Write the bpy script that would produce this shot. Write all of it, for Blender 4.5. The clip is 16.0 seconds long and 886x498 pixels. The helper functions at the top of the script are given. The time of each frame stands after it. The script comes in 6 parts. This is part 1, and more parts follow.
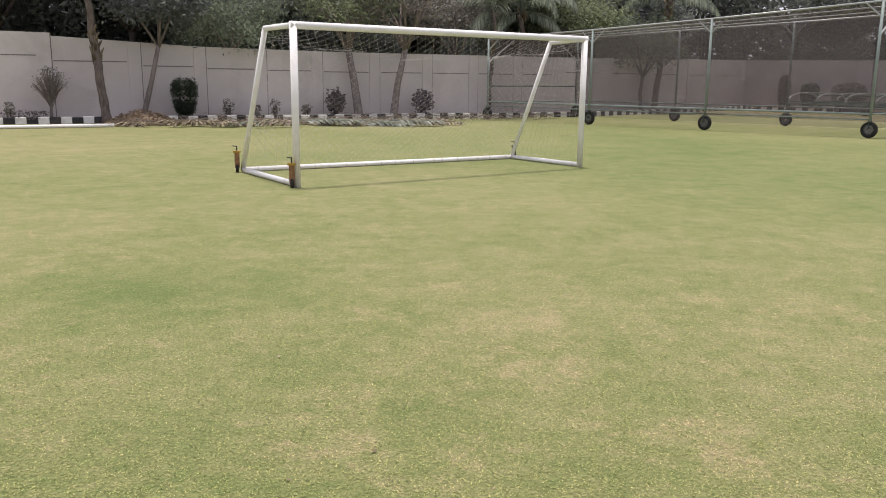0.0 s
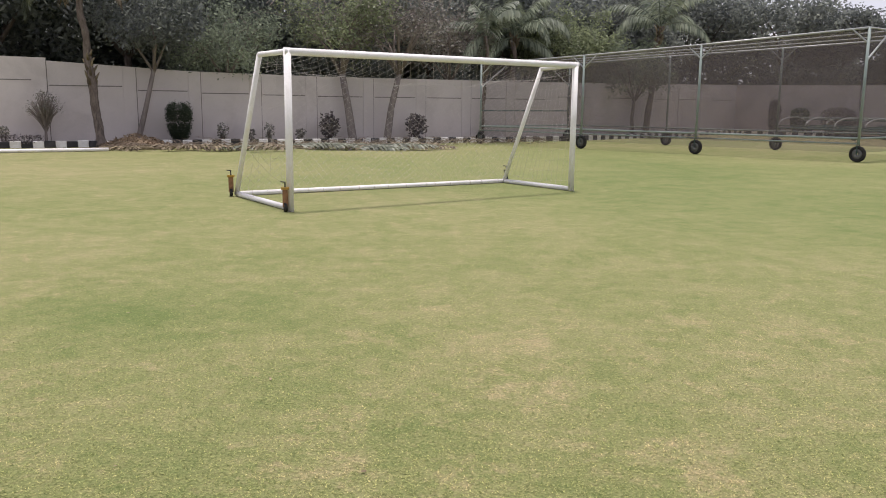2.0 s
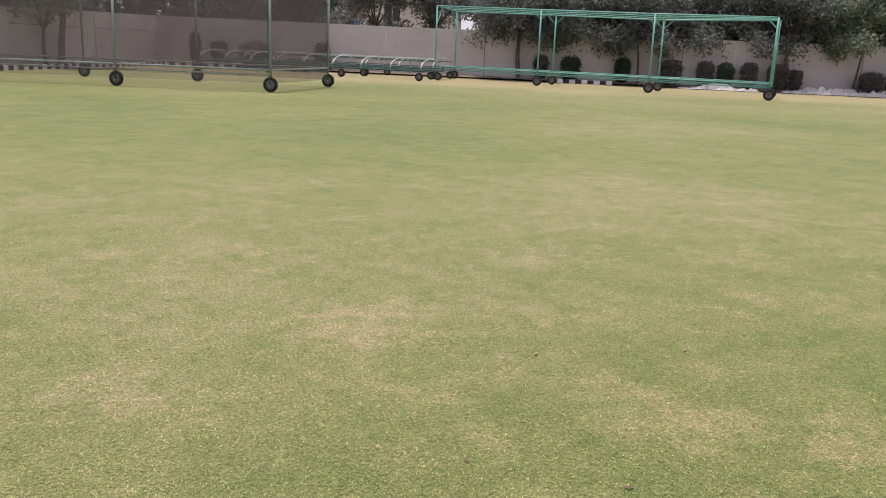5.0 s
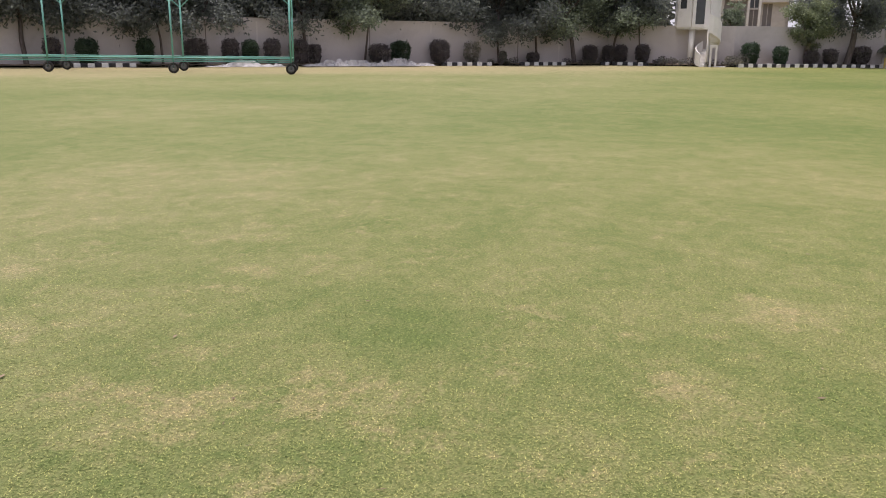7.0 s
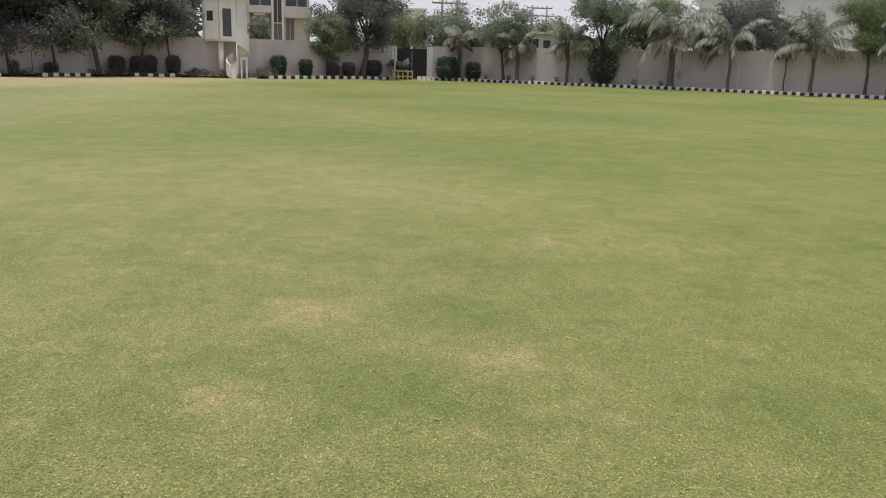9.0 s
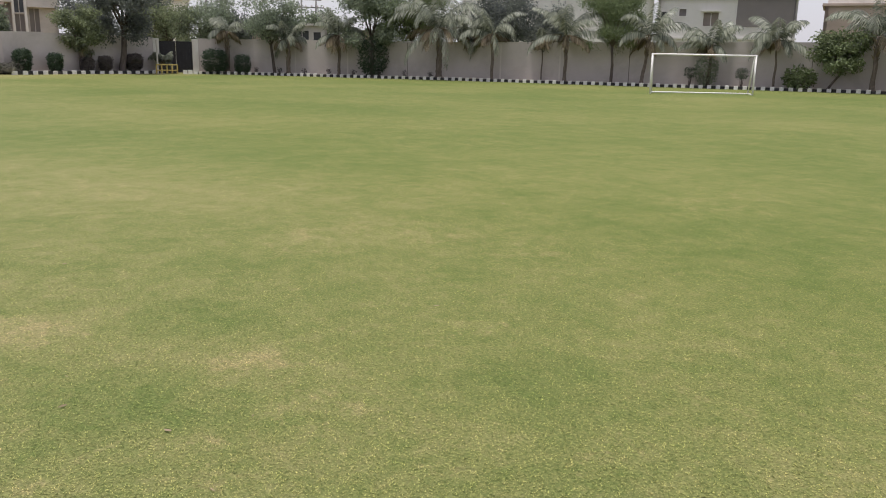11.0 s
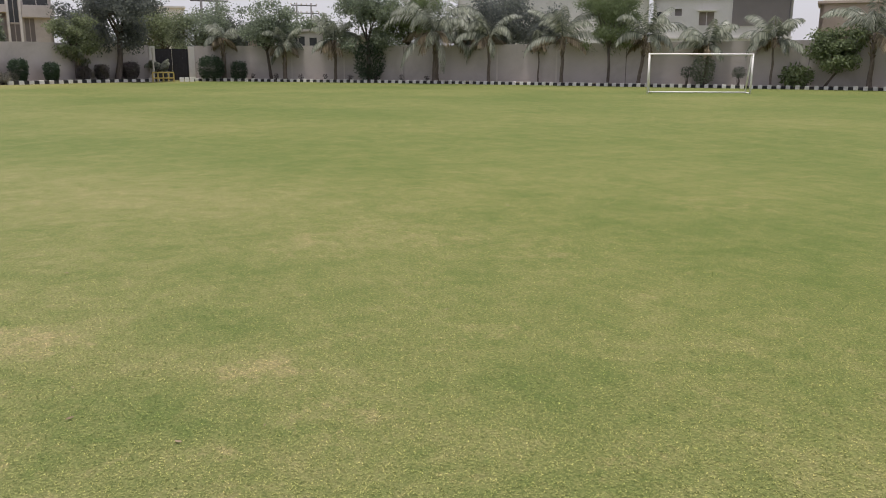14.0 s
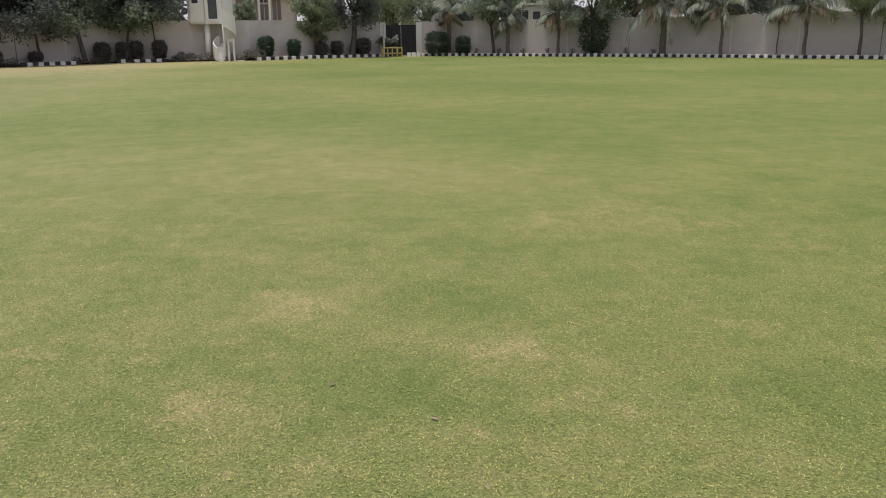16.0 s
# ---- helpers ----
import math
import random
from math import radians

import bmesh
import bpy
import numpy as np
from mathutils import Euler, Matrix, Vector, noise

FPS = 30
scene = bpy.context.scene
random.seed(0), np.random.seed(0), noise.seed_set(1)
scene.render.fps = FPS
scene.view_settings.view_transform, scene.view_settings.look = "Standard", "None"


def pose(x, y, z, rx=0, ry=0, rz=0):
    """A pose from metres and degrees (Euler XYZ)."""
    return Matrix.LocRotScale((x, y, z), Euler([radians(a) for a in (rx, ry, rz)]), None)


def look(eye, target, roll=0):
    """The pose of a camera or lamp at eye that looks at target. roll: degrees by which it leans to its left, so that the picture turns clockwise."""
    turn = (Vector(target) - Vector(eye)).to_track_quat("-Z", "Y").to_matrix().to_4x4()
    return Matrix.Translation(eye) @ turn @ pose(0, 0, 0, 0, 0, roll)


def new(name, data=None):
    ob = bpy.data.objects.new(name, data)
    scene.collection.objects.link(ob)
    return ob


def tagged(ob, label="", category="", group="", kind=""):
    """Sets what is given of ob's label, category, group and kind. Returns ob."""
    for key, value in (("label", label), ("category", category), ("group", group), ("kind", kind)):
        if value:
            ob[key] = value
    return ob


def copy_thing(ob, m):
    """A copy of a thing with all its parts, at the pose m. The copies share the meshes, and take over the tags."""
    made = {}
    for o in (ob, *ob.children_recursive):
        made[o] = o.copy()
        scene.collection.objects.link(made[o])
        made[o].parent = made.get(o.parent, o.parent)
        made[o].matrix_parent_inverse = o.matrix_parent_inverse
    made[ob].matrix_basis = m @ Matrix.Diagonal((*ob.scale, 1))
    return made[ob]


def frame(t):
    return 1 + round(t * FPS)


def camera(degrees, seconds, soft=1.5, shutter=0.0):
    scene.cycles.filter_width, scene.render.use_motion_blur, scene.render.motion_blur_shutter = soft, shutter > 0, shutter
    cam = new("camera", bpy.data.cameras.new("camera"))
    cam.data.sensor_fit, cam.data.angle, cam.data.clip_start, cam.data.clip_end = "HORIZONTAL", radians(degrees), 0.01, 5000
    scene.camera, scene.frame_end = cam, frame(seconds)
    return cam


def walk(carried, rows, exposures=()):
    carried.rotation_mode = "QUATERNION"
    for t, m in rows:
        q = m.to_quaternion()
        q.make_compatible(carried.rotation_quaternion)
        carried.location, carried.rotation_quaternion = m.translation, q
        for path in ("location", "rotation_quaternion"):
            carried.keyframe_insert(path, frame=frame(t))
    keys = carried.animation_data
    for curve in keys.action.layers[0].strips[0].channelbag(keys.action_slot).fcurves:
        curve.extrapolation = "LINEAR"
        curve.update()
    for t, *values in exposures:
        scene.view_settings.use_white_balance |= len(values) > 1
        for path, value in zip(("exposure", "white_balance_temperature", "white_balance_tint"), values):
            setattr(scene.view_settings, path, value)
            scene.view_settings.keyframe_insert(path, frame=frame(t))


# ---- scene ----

# ---- camera ----
cam = camera(56.66, 16.0, soft=1.0)
# seconds, place in metres, Euler angles in degrees
PATH_ROWS = [
    (0.0, -0.000, 0.000, 1.636, 78.27, -0.58, 0.12),
    (0.5, 0.015, -0.013, 1.645, 79.16, -0.85, 0.23),
    (1.0, 0.038, 0.047, 1.630, 79.56, -0.59, -0.06),
    (1.5, 0.026, -0.061, 1.653, 79.49, -0.59, -0.44),
    (2.0, 0.026, -0.089, 1.658, 79.89, -0.62, -0.30),
    (2.5, 0.031, -0.109, 1.658, 80.59, -0.88, -0.90),
    (3.0, -0.050, -0.106, 1.661, 79.39, -1.62, -5.82),
    (3.2, -0.059, -0.108, 1.657, 79.25, -1.29, -7.88),
    (5.3, 0.267, -0.199, 1.607, 75.68, -2.07, -43.40),
    (5.5, 0.299, -0.218, 1.609, 75.32, -1.76, -46.58),
    (6.0, 0.417, -0.361, 1.624, 76.62, -2.03, -52.78),
    (6.5, 0.508, -0.484, 1.623, 77.13, -1.53, -60.60),
    (7.0, 0.562, -0.533, 1.625, 75.68, -0.53, -69.01),
    (7.5, 0.536, -0.567, 1.629, 75.57, -1.34, -80.18),
    (8.0, 0.526, -0.535, 1.632, 76.43, -1.25, -88.64),
    (8.5, 0.556, -0.592, 1.627, 76.45, -1.13, -96.89),
    (9.0, 0.546, -0.726, 1.656, 76.97, -1.49, -99.87),
    (9.5, 0.517, -0.878, 1.660, 76.44, -2.16, -103.48),
    (10.0, 0.483, -0.973, 1.672, 75.39, -2.14, -109.05),
    (10.2, 0.483, -1.001, 1.683, 75.35, -2.02, -110.87),
    (12.3, 0.428, -0.982, 1.655, 78.33, -0.40, -118.57),
    (12.5, 0.436, -0.975, 1.655, 78.22, -0.42, -118.99),
    (13.0, 0.441, -0.998, 1.656, 78.09, -0.35, -118.30),
    (13.5, 0.491, -0.994, 1.644, 77.89, -0.40, -115.08),
    (14.0, 0.567, -0.972, 1.648, 77.03, -0.24, -115.37),
    (14.5, 0.666, -0.982, 1.652, 76.62, -1.99, -116.89),
    (15.0, 0.707, -0.996, 1.649, 77.25, -0.95, -118.90),
    (15.5, 0.772, -0.965, 1.650, 76.52, -0.22, -117.10),
    (16.0, 0.796, -0.793, 1.651, 75.33, 0.49, -100.57),
]
EXPOSURES = [(0, 0.32, 6350, 17), (3, 0.25, 6350, 19), (5.5, 0.29, 6300, 21), (6.5, 0.28, 6300, 20), (7.5, 0.25, 6320, 18), (9, 0.16, 6350, 14), (10.2, 0.16, 6350, 13), (12.5, 0.08, 6400, 13), (14.5, 0.06, 6400, 14), (16, 0.04, 6350, 12)]
walk(cam, [(t, pose(*p)) for t, *p in PATH_ROWS], EXPOSURES)

# ---- world and sun ----
SUN_ELEVATION, SUN_AZIMUTH = radians(84), radians(-20)   # azimuth from +y towards +x
world = bpy.data.worlds.new("world")
scene.world = world
world.use_nodes = True
wn = world.node_tree.nodes
sky = wn.new("ShaderNodeTexSky")
sky.sky_type = "NISHITA"
sky.sun_disc = False
sky.sun_elevation, sky.sun_rotation = SUN_ELEVATION, SUN_AZIMUTH
sky.air_density, sky.dust_density, sky.ozone_density = 1.2, 2.0, 1.0
wn["Background"].inputs["Strength"].default_value = 0.10
# a bright even haze veils the clear sky
haze = wn.new("ShaderNodeMix")
haze.data_type = "RGBA"
haze.inputs[0].default_value = 0.72
haze.inputs[7].default_value = (7.3, 7.2, 7.75, 1)
world.node_tree.links.new(sky.outputs[0], haze.inputs[6])
world.node_tree.links.new(haze.outputs[2], wn["Background"].inputs["Color"])
sun_data = bpy.data.lights.new("sun", "SUN")
sun_data.energy, sun_data.angle, sun_data.color = 3.4, radians(6), (1.0, 0.95, 0.87)
sun = new("sun", sun_data)
sun.matrix_world = look((20 * math.sin(SUN_AZIMUTH) * math.cos(SUN_ELEVATION), 20 * math.cos(SUN_AZIMUTH) * math.cos(SUN_ELEVATION), 20 * math.sin(SUN_ELEVATION)), (0, 0, 0))


# ---- materials ----
class Nodes:
    """Short ways to wire a node material."""

    def __init__(self, name):
        self.mat = bpy.data.materials.new(name)
        self.mat.use_nodes = True
        self.nt = self.mat.node_tree
        self.bsdf = self.nt.nodes["Principled BSDF"]
        self.out = self.nt.nodes["Material Output"]

    def add(self, kind, **values):
        node = self.nt.nodes.new("ShaderNode" + kind)
        for key, value in values.items():
            node.inputs[key.replace("_", " ")].default_value = value
        return node

    def link(self, a, b):
        self.nt.links.new(a, b)

    def place(self):
        return self.add("NewGeometry").outputs["Position"]

    def coords(self):
        return self.add("TexCoord").outputs["Object"]

    def noise(self, where, scale, detail=4.0, rough=0.55, dist=0.0):
        node = self.add("TexNoise", Scale=scale, Detail=detail, Roughness=rough, Distortion=dist)
        self.link(where, node.inputs["Vector"])
        return node.outputs["Fac"]

    def ramp(self, fac, stops):
        node = self.nt.nodes.new("ShaderNodeValToRGB")
        el = node.color_ramp.elements
        while len(el) < len(stops):
            el.new(0.5)
        for e, (pos, col) in zip(el, stops):
            e.position = pos
            e.color = (*col, 1) if len(col) == 3 else col
        self.link(fac, node.inputs["Fac"])
        return node.outputs["Color"]

    def mix(self, fac, a, b, kind="MIX"):
        node = self.nt.nodes.new("ShaderNodeMix")
        node.data_type, node.blend_type = "RGBA", kind
        for sock, value in ((node.inputs[0], fac), (node.inputs[6], a), (node.inputs[7], b)):
            if isinstance(value, (int, float)):
                sock.default_value = value
            elif isinstance(value, tuple):
                sock.default_value = (*value, 1)
            else:
                self.link(value, sock)
        return node.outputs[2]

    def math(self, op, a, b=0.5, clamp=False):
        node = self.nt.nodes.new("ShaderNodeMath")
        node.operation, node.use_clamp = op, clamp
        for sock, value in zip(node.inputs, (a, b)):
            if isinstance(value, (int, float)):
                sock.default_value = value
            else:
                self.link(value, sock)
        return node.outputs[0]

    def bump(self, height, strength, distance):
        node = self.add("Bump", Strength=strength, Distance=distance)
        self.link(height, node.inputs["Height"])
        self.link(node.outputs["Normal"], self.bsdf.inputs["Normal"])

    def finish(self, color, rough=0.8, metal=0.0, spec=0.3):
        if isinstance(color, tuple):
            self.bsdf.inputs["Base Color"].default_value = (*color, 1)
        else:
            self.link(color, self.bsdf.inputs["Base Color"])
        self.bsdf.inputs["Roughness"].default_value = rough
        self.bsdf.inputs["Metallic"].default_value = metal
        self.bsdf.inputs["Specular IOR Level"].default_value = spec
        return self.mat


def surface(name, color, vary=0.18, scale=3.0, rough=0.75, metal=0.0, bump=0.2, fine=60.0, stain_or_shade=None, stain_or_shade_amount=0.45, spec=0.3):
    """A painted or built surface: base colour, broad unevenness, fine grain and stains, or painted fold shade."""
    n = Nodes(name)
    at = n.place()
    dark = tuple(c * (1 - vary) for c in color)
    light = tuple(min(1, c * (1 + vary)) for c in color)
    col = n.ramp(n.noise(at, scale, 6, 0.6), [(0.3, dark), (0.7, light)])
    grain = n.noise(at, fine, 3)
    col = n.mix(0.35, col, n.ramp(grain, [(0.3, tuple(c * 0.75 for c in color)), (0.7, light)]))
    if stain_or_shade:
        mask = n.ramp(n.noise(at, scale * 0.6, 8, 0.7, 0.4), [(0.5, (0, 0, 0)), (0.72, (1, 1, 1))])
        col = n.mix(n.math("MULTIPLY", mask, stain_or_shade_amount), col, stain_or_shade)
    n.bump(grain, bump, 0.01)
    return n.finish(col, rough, metal, spec)


# places in the turf where the grass has dried to straw or grows lusher: x, y, radius, strength
DRY_SPOTS = [(7.75, -3.75, 0.95, 0.9), (6.6, -4.9, 0.7, 0.6), (4.24, -2.1, 0.35, 0.7), (5.8, -0.84, 0.35, 0.9), (4.85, -1.85, 0.38, 0.7), (7.9, -8.3, 0.9, 0.7), (3.3, 1.8, 0.42, 1.0), (3.75, 1.08, 0.36, 0.9), (6.4, 3.5, 0.4, 0.6),
             (5.6, 2.65, 0.42, 0.7), (4.36, -0.37, 0.33, 0.7), (0.66, 5.33, 0.36, 0.9), (0.68, 4.38, 0.32, 0.8), (1.25, 3.62, 0.36, 0.7), (-0.4, 3.4, 0.32, 0.7), (2.72, 5.86, 0.42, 0.7), (2.76, 3.7, 0.45, 0.9)]
LUSH_SPOTS = [(4.45, -1.25, 0.45, 0.8), (3.84, -3.1, 0.5, 0.9), (4.8, 1.5, 0.5, 0.9), (-2.4, 6.1, 0.9, 0.7), (5.6, -1.9, 0.6, 0.6), (-1.3, 6.4, 0.7, 0.6), (9.0, 19.0, 10.0, 0.85), (20.0, 9.0, 10.0, 0.6), (5.0, 11.0, 5.0, 0.45)]


def spots_mask(n, at, spots):
    """Soft-edged ragged blots round the listed places."""
    total = None
    for x, y, r, k in spots:
        far = n.nt.nodes.new("ShaderNodeVectorMath")
        far.operation = "DISTANCE"
        n.link(at, far.inputs[0])
        far.inputs[1].default_value = (x, y, 0)
        blot = n.math("MULTIPLY", n.math("SUBTRACT", 1.35, n.math("MULTIPLY", far.outputs["Value"], 1 / r), True), k)
        total = blot if total is None else n.math("MAXIMUM", total, blot)
    return total


def turf_color(n, fine_scale):
    """Worn sports turf: green and straw patches at several sizes."""
    at = n.place()
    sep = n.add("SeparateXYZ")
    n.link(at, sep.inputs[0])
    broad = n.noise(at, 0.13, 3, 0.5)
    patch = n.noise(at, 1.5, 4, 0.6, 0.5)
    clump = n.noise(at, 6.0, 6, 0.7, 0.3)
    tuft = n.noise(at, 22.0, 4, 0.7, 0.2)
    fleck = n.noise(at, fine_scale, 3, 0.75)
    wob = n.add("TexNoise", Scale=2.6, Detail=4.0, Roughness=0.65)
    n.link(at, wob.inputs["Vector"])
    shift = n.nt.nodes.new("ShaderNodeVectorMath")
    shift.operation = "MULTIPLY_ADD"
    n.link(wob.outputs["Color"], shift.inputs[0])
    shift.inputs[1].default_value = (0.9, 0.9, 0)
    n.link(at, shift.inputs[2])
    back = n.nt.nodes.new("ShaderNodeVectorMath")
    back.operation = "SUBTRACT"
    n.link(shift.outputs[0], back.inputs[0])
    back.inputs[1].default_value = (0.45, 0.45, 0)
    ragged = back.outputs[0]
    dry = n.math("ADD", n.math("MULTIPLY", n.math("ADD", broad, 0.12), 0.38), n.math("ADD", n.math("MULTIPLY", n.math("ADD", patch, 0.17), 0.30), n.math("ADD", n.math("MULTIPLY", clump, 0.36), n.math("MULTIPLY", tuft, 0.21))))
    # drier towards the east boundary
    edge = n.math("ADD", n.math("MULTIPLY", sep.outputs[0], 0.713), n.math("MULTIPLY", sep.outputs[1], 0.70))
    edge = n.math("MULTIPLY", n.math("SUBTRACT", edge, 35.0), 0.022, True)
    # greener towards the southern half
    south = n.math("MULTIPLY", n.math("SUBTRACT", n.math("SUBTRACT", n.math("MULTIPLY", sep.outputs[0], 0.10), sep.outputs[1]), -4.0), 0.008, True)
    south = n.math("MINIMUM", south, 0.085)
    dry = n.math("SUBTRACT", n.math("ADD", dry, edge), south)
    worn = spots_mask(n, ragged, DRY_SPOTS)
    lush = spots_mask(n, ragged, LUSH_SPOTS)
    dry = n.math("ADD", dry, n.math("SUBTRACT", n.math("MULTIPLY", worn, 0.05), n.math("MULTIPLY", lush, 0.10)))
    col = n.ramp(n.math("SUBTRACT", dry, 0.0, True), TURF_RAMP)
    col = n.mix(n.math("MULTIPLY", n.math("SUBTRACT", dry, 0.79), 3.0, True), col, TURF_DRY)
    # small bare spots of straw between the green
    bare = n.math("ADD", n.math("MULTIPLY", n.noise(at, 2.4, 4, 0.6, 0.8), 0.5), n.math("ADD", n.math("MULTIPLY", clump, 0.2), n.math("MULTIPLY", tuft, 0.3)))
    bare = n.math("SUBTRACT", n.math("ADD", bare, n.math("MULTIPLY", worn, 0.095)), n.math("ADD", n.math("MULTIPLY", south, 0.5), n.math("MULTIPLY", lush, 0.1)))
    bare = n.math("MULTIPLY", n.math("SUBTRACT", bare, 0.535), 8.0, True)
    col = n.mix(n.math("MULTIPLY", bare, 0.50), col, (0.370, 0.285, 0.178))
    flecks = n.ramp(fleck, [(0.27, (0.52, 0.58, 0.50)), (0.5, (1, 1, 1)), (0.72, (1.55, 1.50, 1.44))])
    col = n.mix(1.0, col, flecks, "MULTIPLY")
    # richer green, with less grey in it, towards the south
    col = n.mix(n.math("MULTIPLY", south, 11.0, True), col, n.mix(1.0, col, (0.88, 0.90, 0.70), "MULTIPLY"))
    return col, clump, fleck


TURF_RAMP = [(0.55, (0.128, 0.162, 0.056)), (0.69, (0.192, 0.202, 0.084)), (0.84, (0.272, 0.246, 0.130))]
TURF_DRY = (0.350, 0.285, 0.165)


def turf_material():
    n = Nodes("turf")
    col, clump, fleck = turf_color(n, 55.0)
    n.bump(n.math("ADD", n.math("MULTIPLY", clump, 0.5), fleck), 0.35, 0.015)
    return n.finish(n.mix(1.0, col, (0.93, 0.94, 0.92), "MULTIPLY"), 0.9, 0, 0.1)


def blade_material():
    n = Nodes("grass_blade")
    col, clump, fleck = turf_color(n, 90.0)
    rnd = n.add("NewGeometry").outputs["Random Per Island"]
    col = n.mix(1.0, col, n.ramp(rnd, [(0.0, (0.52, 0.59, 0.46)), (0.30, (0.98, 1.03, 0.90)), (0.6, (1.38, 1.35, 1.24)), (0.86, (1.76, 1.65, 1.48)), (1.0, (2.3, 2.12, 1.9))]), "MULTIPLY")
    return n.finish(col, 0.75, 0, 0.15)


def leaf_material(name, dark, light, thin=0.35, rough=0.55, gain=1.0):
    n = Nodes(name)
    # gain lightens and blues the leaves: haze and bluish shade put into colour
    if gain > 1:
        dark, light = [tuple(c * g for c, g in zip(x, (gain * 1.03, gain, gain * 1.20))) for x in (dark, light)]
    rnd = n.add("NewGeometry").outputs["Random Per Island"]
    col = n.ramp(rnd, [(0.0, dark), (0.75, light), (1.0, tuple(c * 1.2 for c in light))])
    blot = n.noise(n.place(), 0.8, 4)
    col = n.mix(1.0, col, n.ramp(blot, [(0.3, (0.82, 0.82, 0.84)), (0.7, (1.15, 1.15, 1.08))]), "MULTIPLY")
    mat = n.finish(col, rough, 0, 0.3)
    trans = n.add("BsdfTranslucent")
    n.link(col, trans.inputs["Color"])
    mixer = n.add("MixShader")
    mixer.inputs[0].default_value = thin
    n.link(n.bsdf.outputs[0], mixer.inputs[1])
    n.link(trans.outputs[0], mixer.inputs[2])
    n.link(mixer.outputs[0], n.out.inputs["Surface"])
    return mat


def bark_material(name, dark, light, scale=9.0):
    n = Nodes(name)
    at = n.coords()
    stretch = n.add("Mapping")
    stretch.inputs["Scale"].default_value = (1, 1, 0.25)
    n.link(at, stretch.inputs["Vector"])
    grain = n.noise(stretch.outputs[0], scale, 6, 0.7, 0.5)
    n.bump(grain, 0.7, 0.03)
    return n.finish(n.ramp(grain, [(0.3, dark), (0.7, light)]), 0.9, 0, 0.1)


def net_material(name, color, cover):
    """Fine netting: threads too thin to model, with the light passing between them."""
    n = Nodes(name)
    weave = n.noise(n.place(), 1.2, 4)
    mat = n.finish(color, 0.9, 0, 0.0)
    clear = n.add("BsdfTransparent")
    mixer = n.add("MixShader")
    n.link(n.math("ADD", n.math("MULTIPLY", weave, 0.16), cover - 0.08), mixer.inputs[0])
    n.link(clear.outputs[0], mixer.inputs[1])
    n.link(n.bsdf.outputs[0], mixer.inputs[2])
    n.link(mixer.outputs[0], n.out.inputs["Surface"])
    return mat


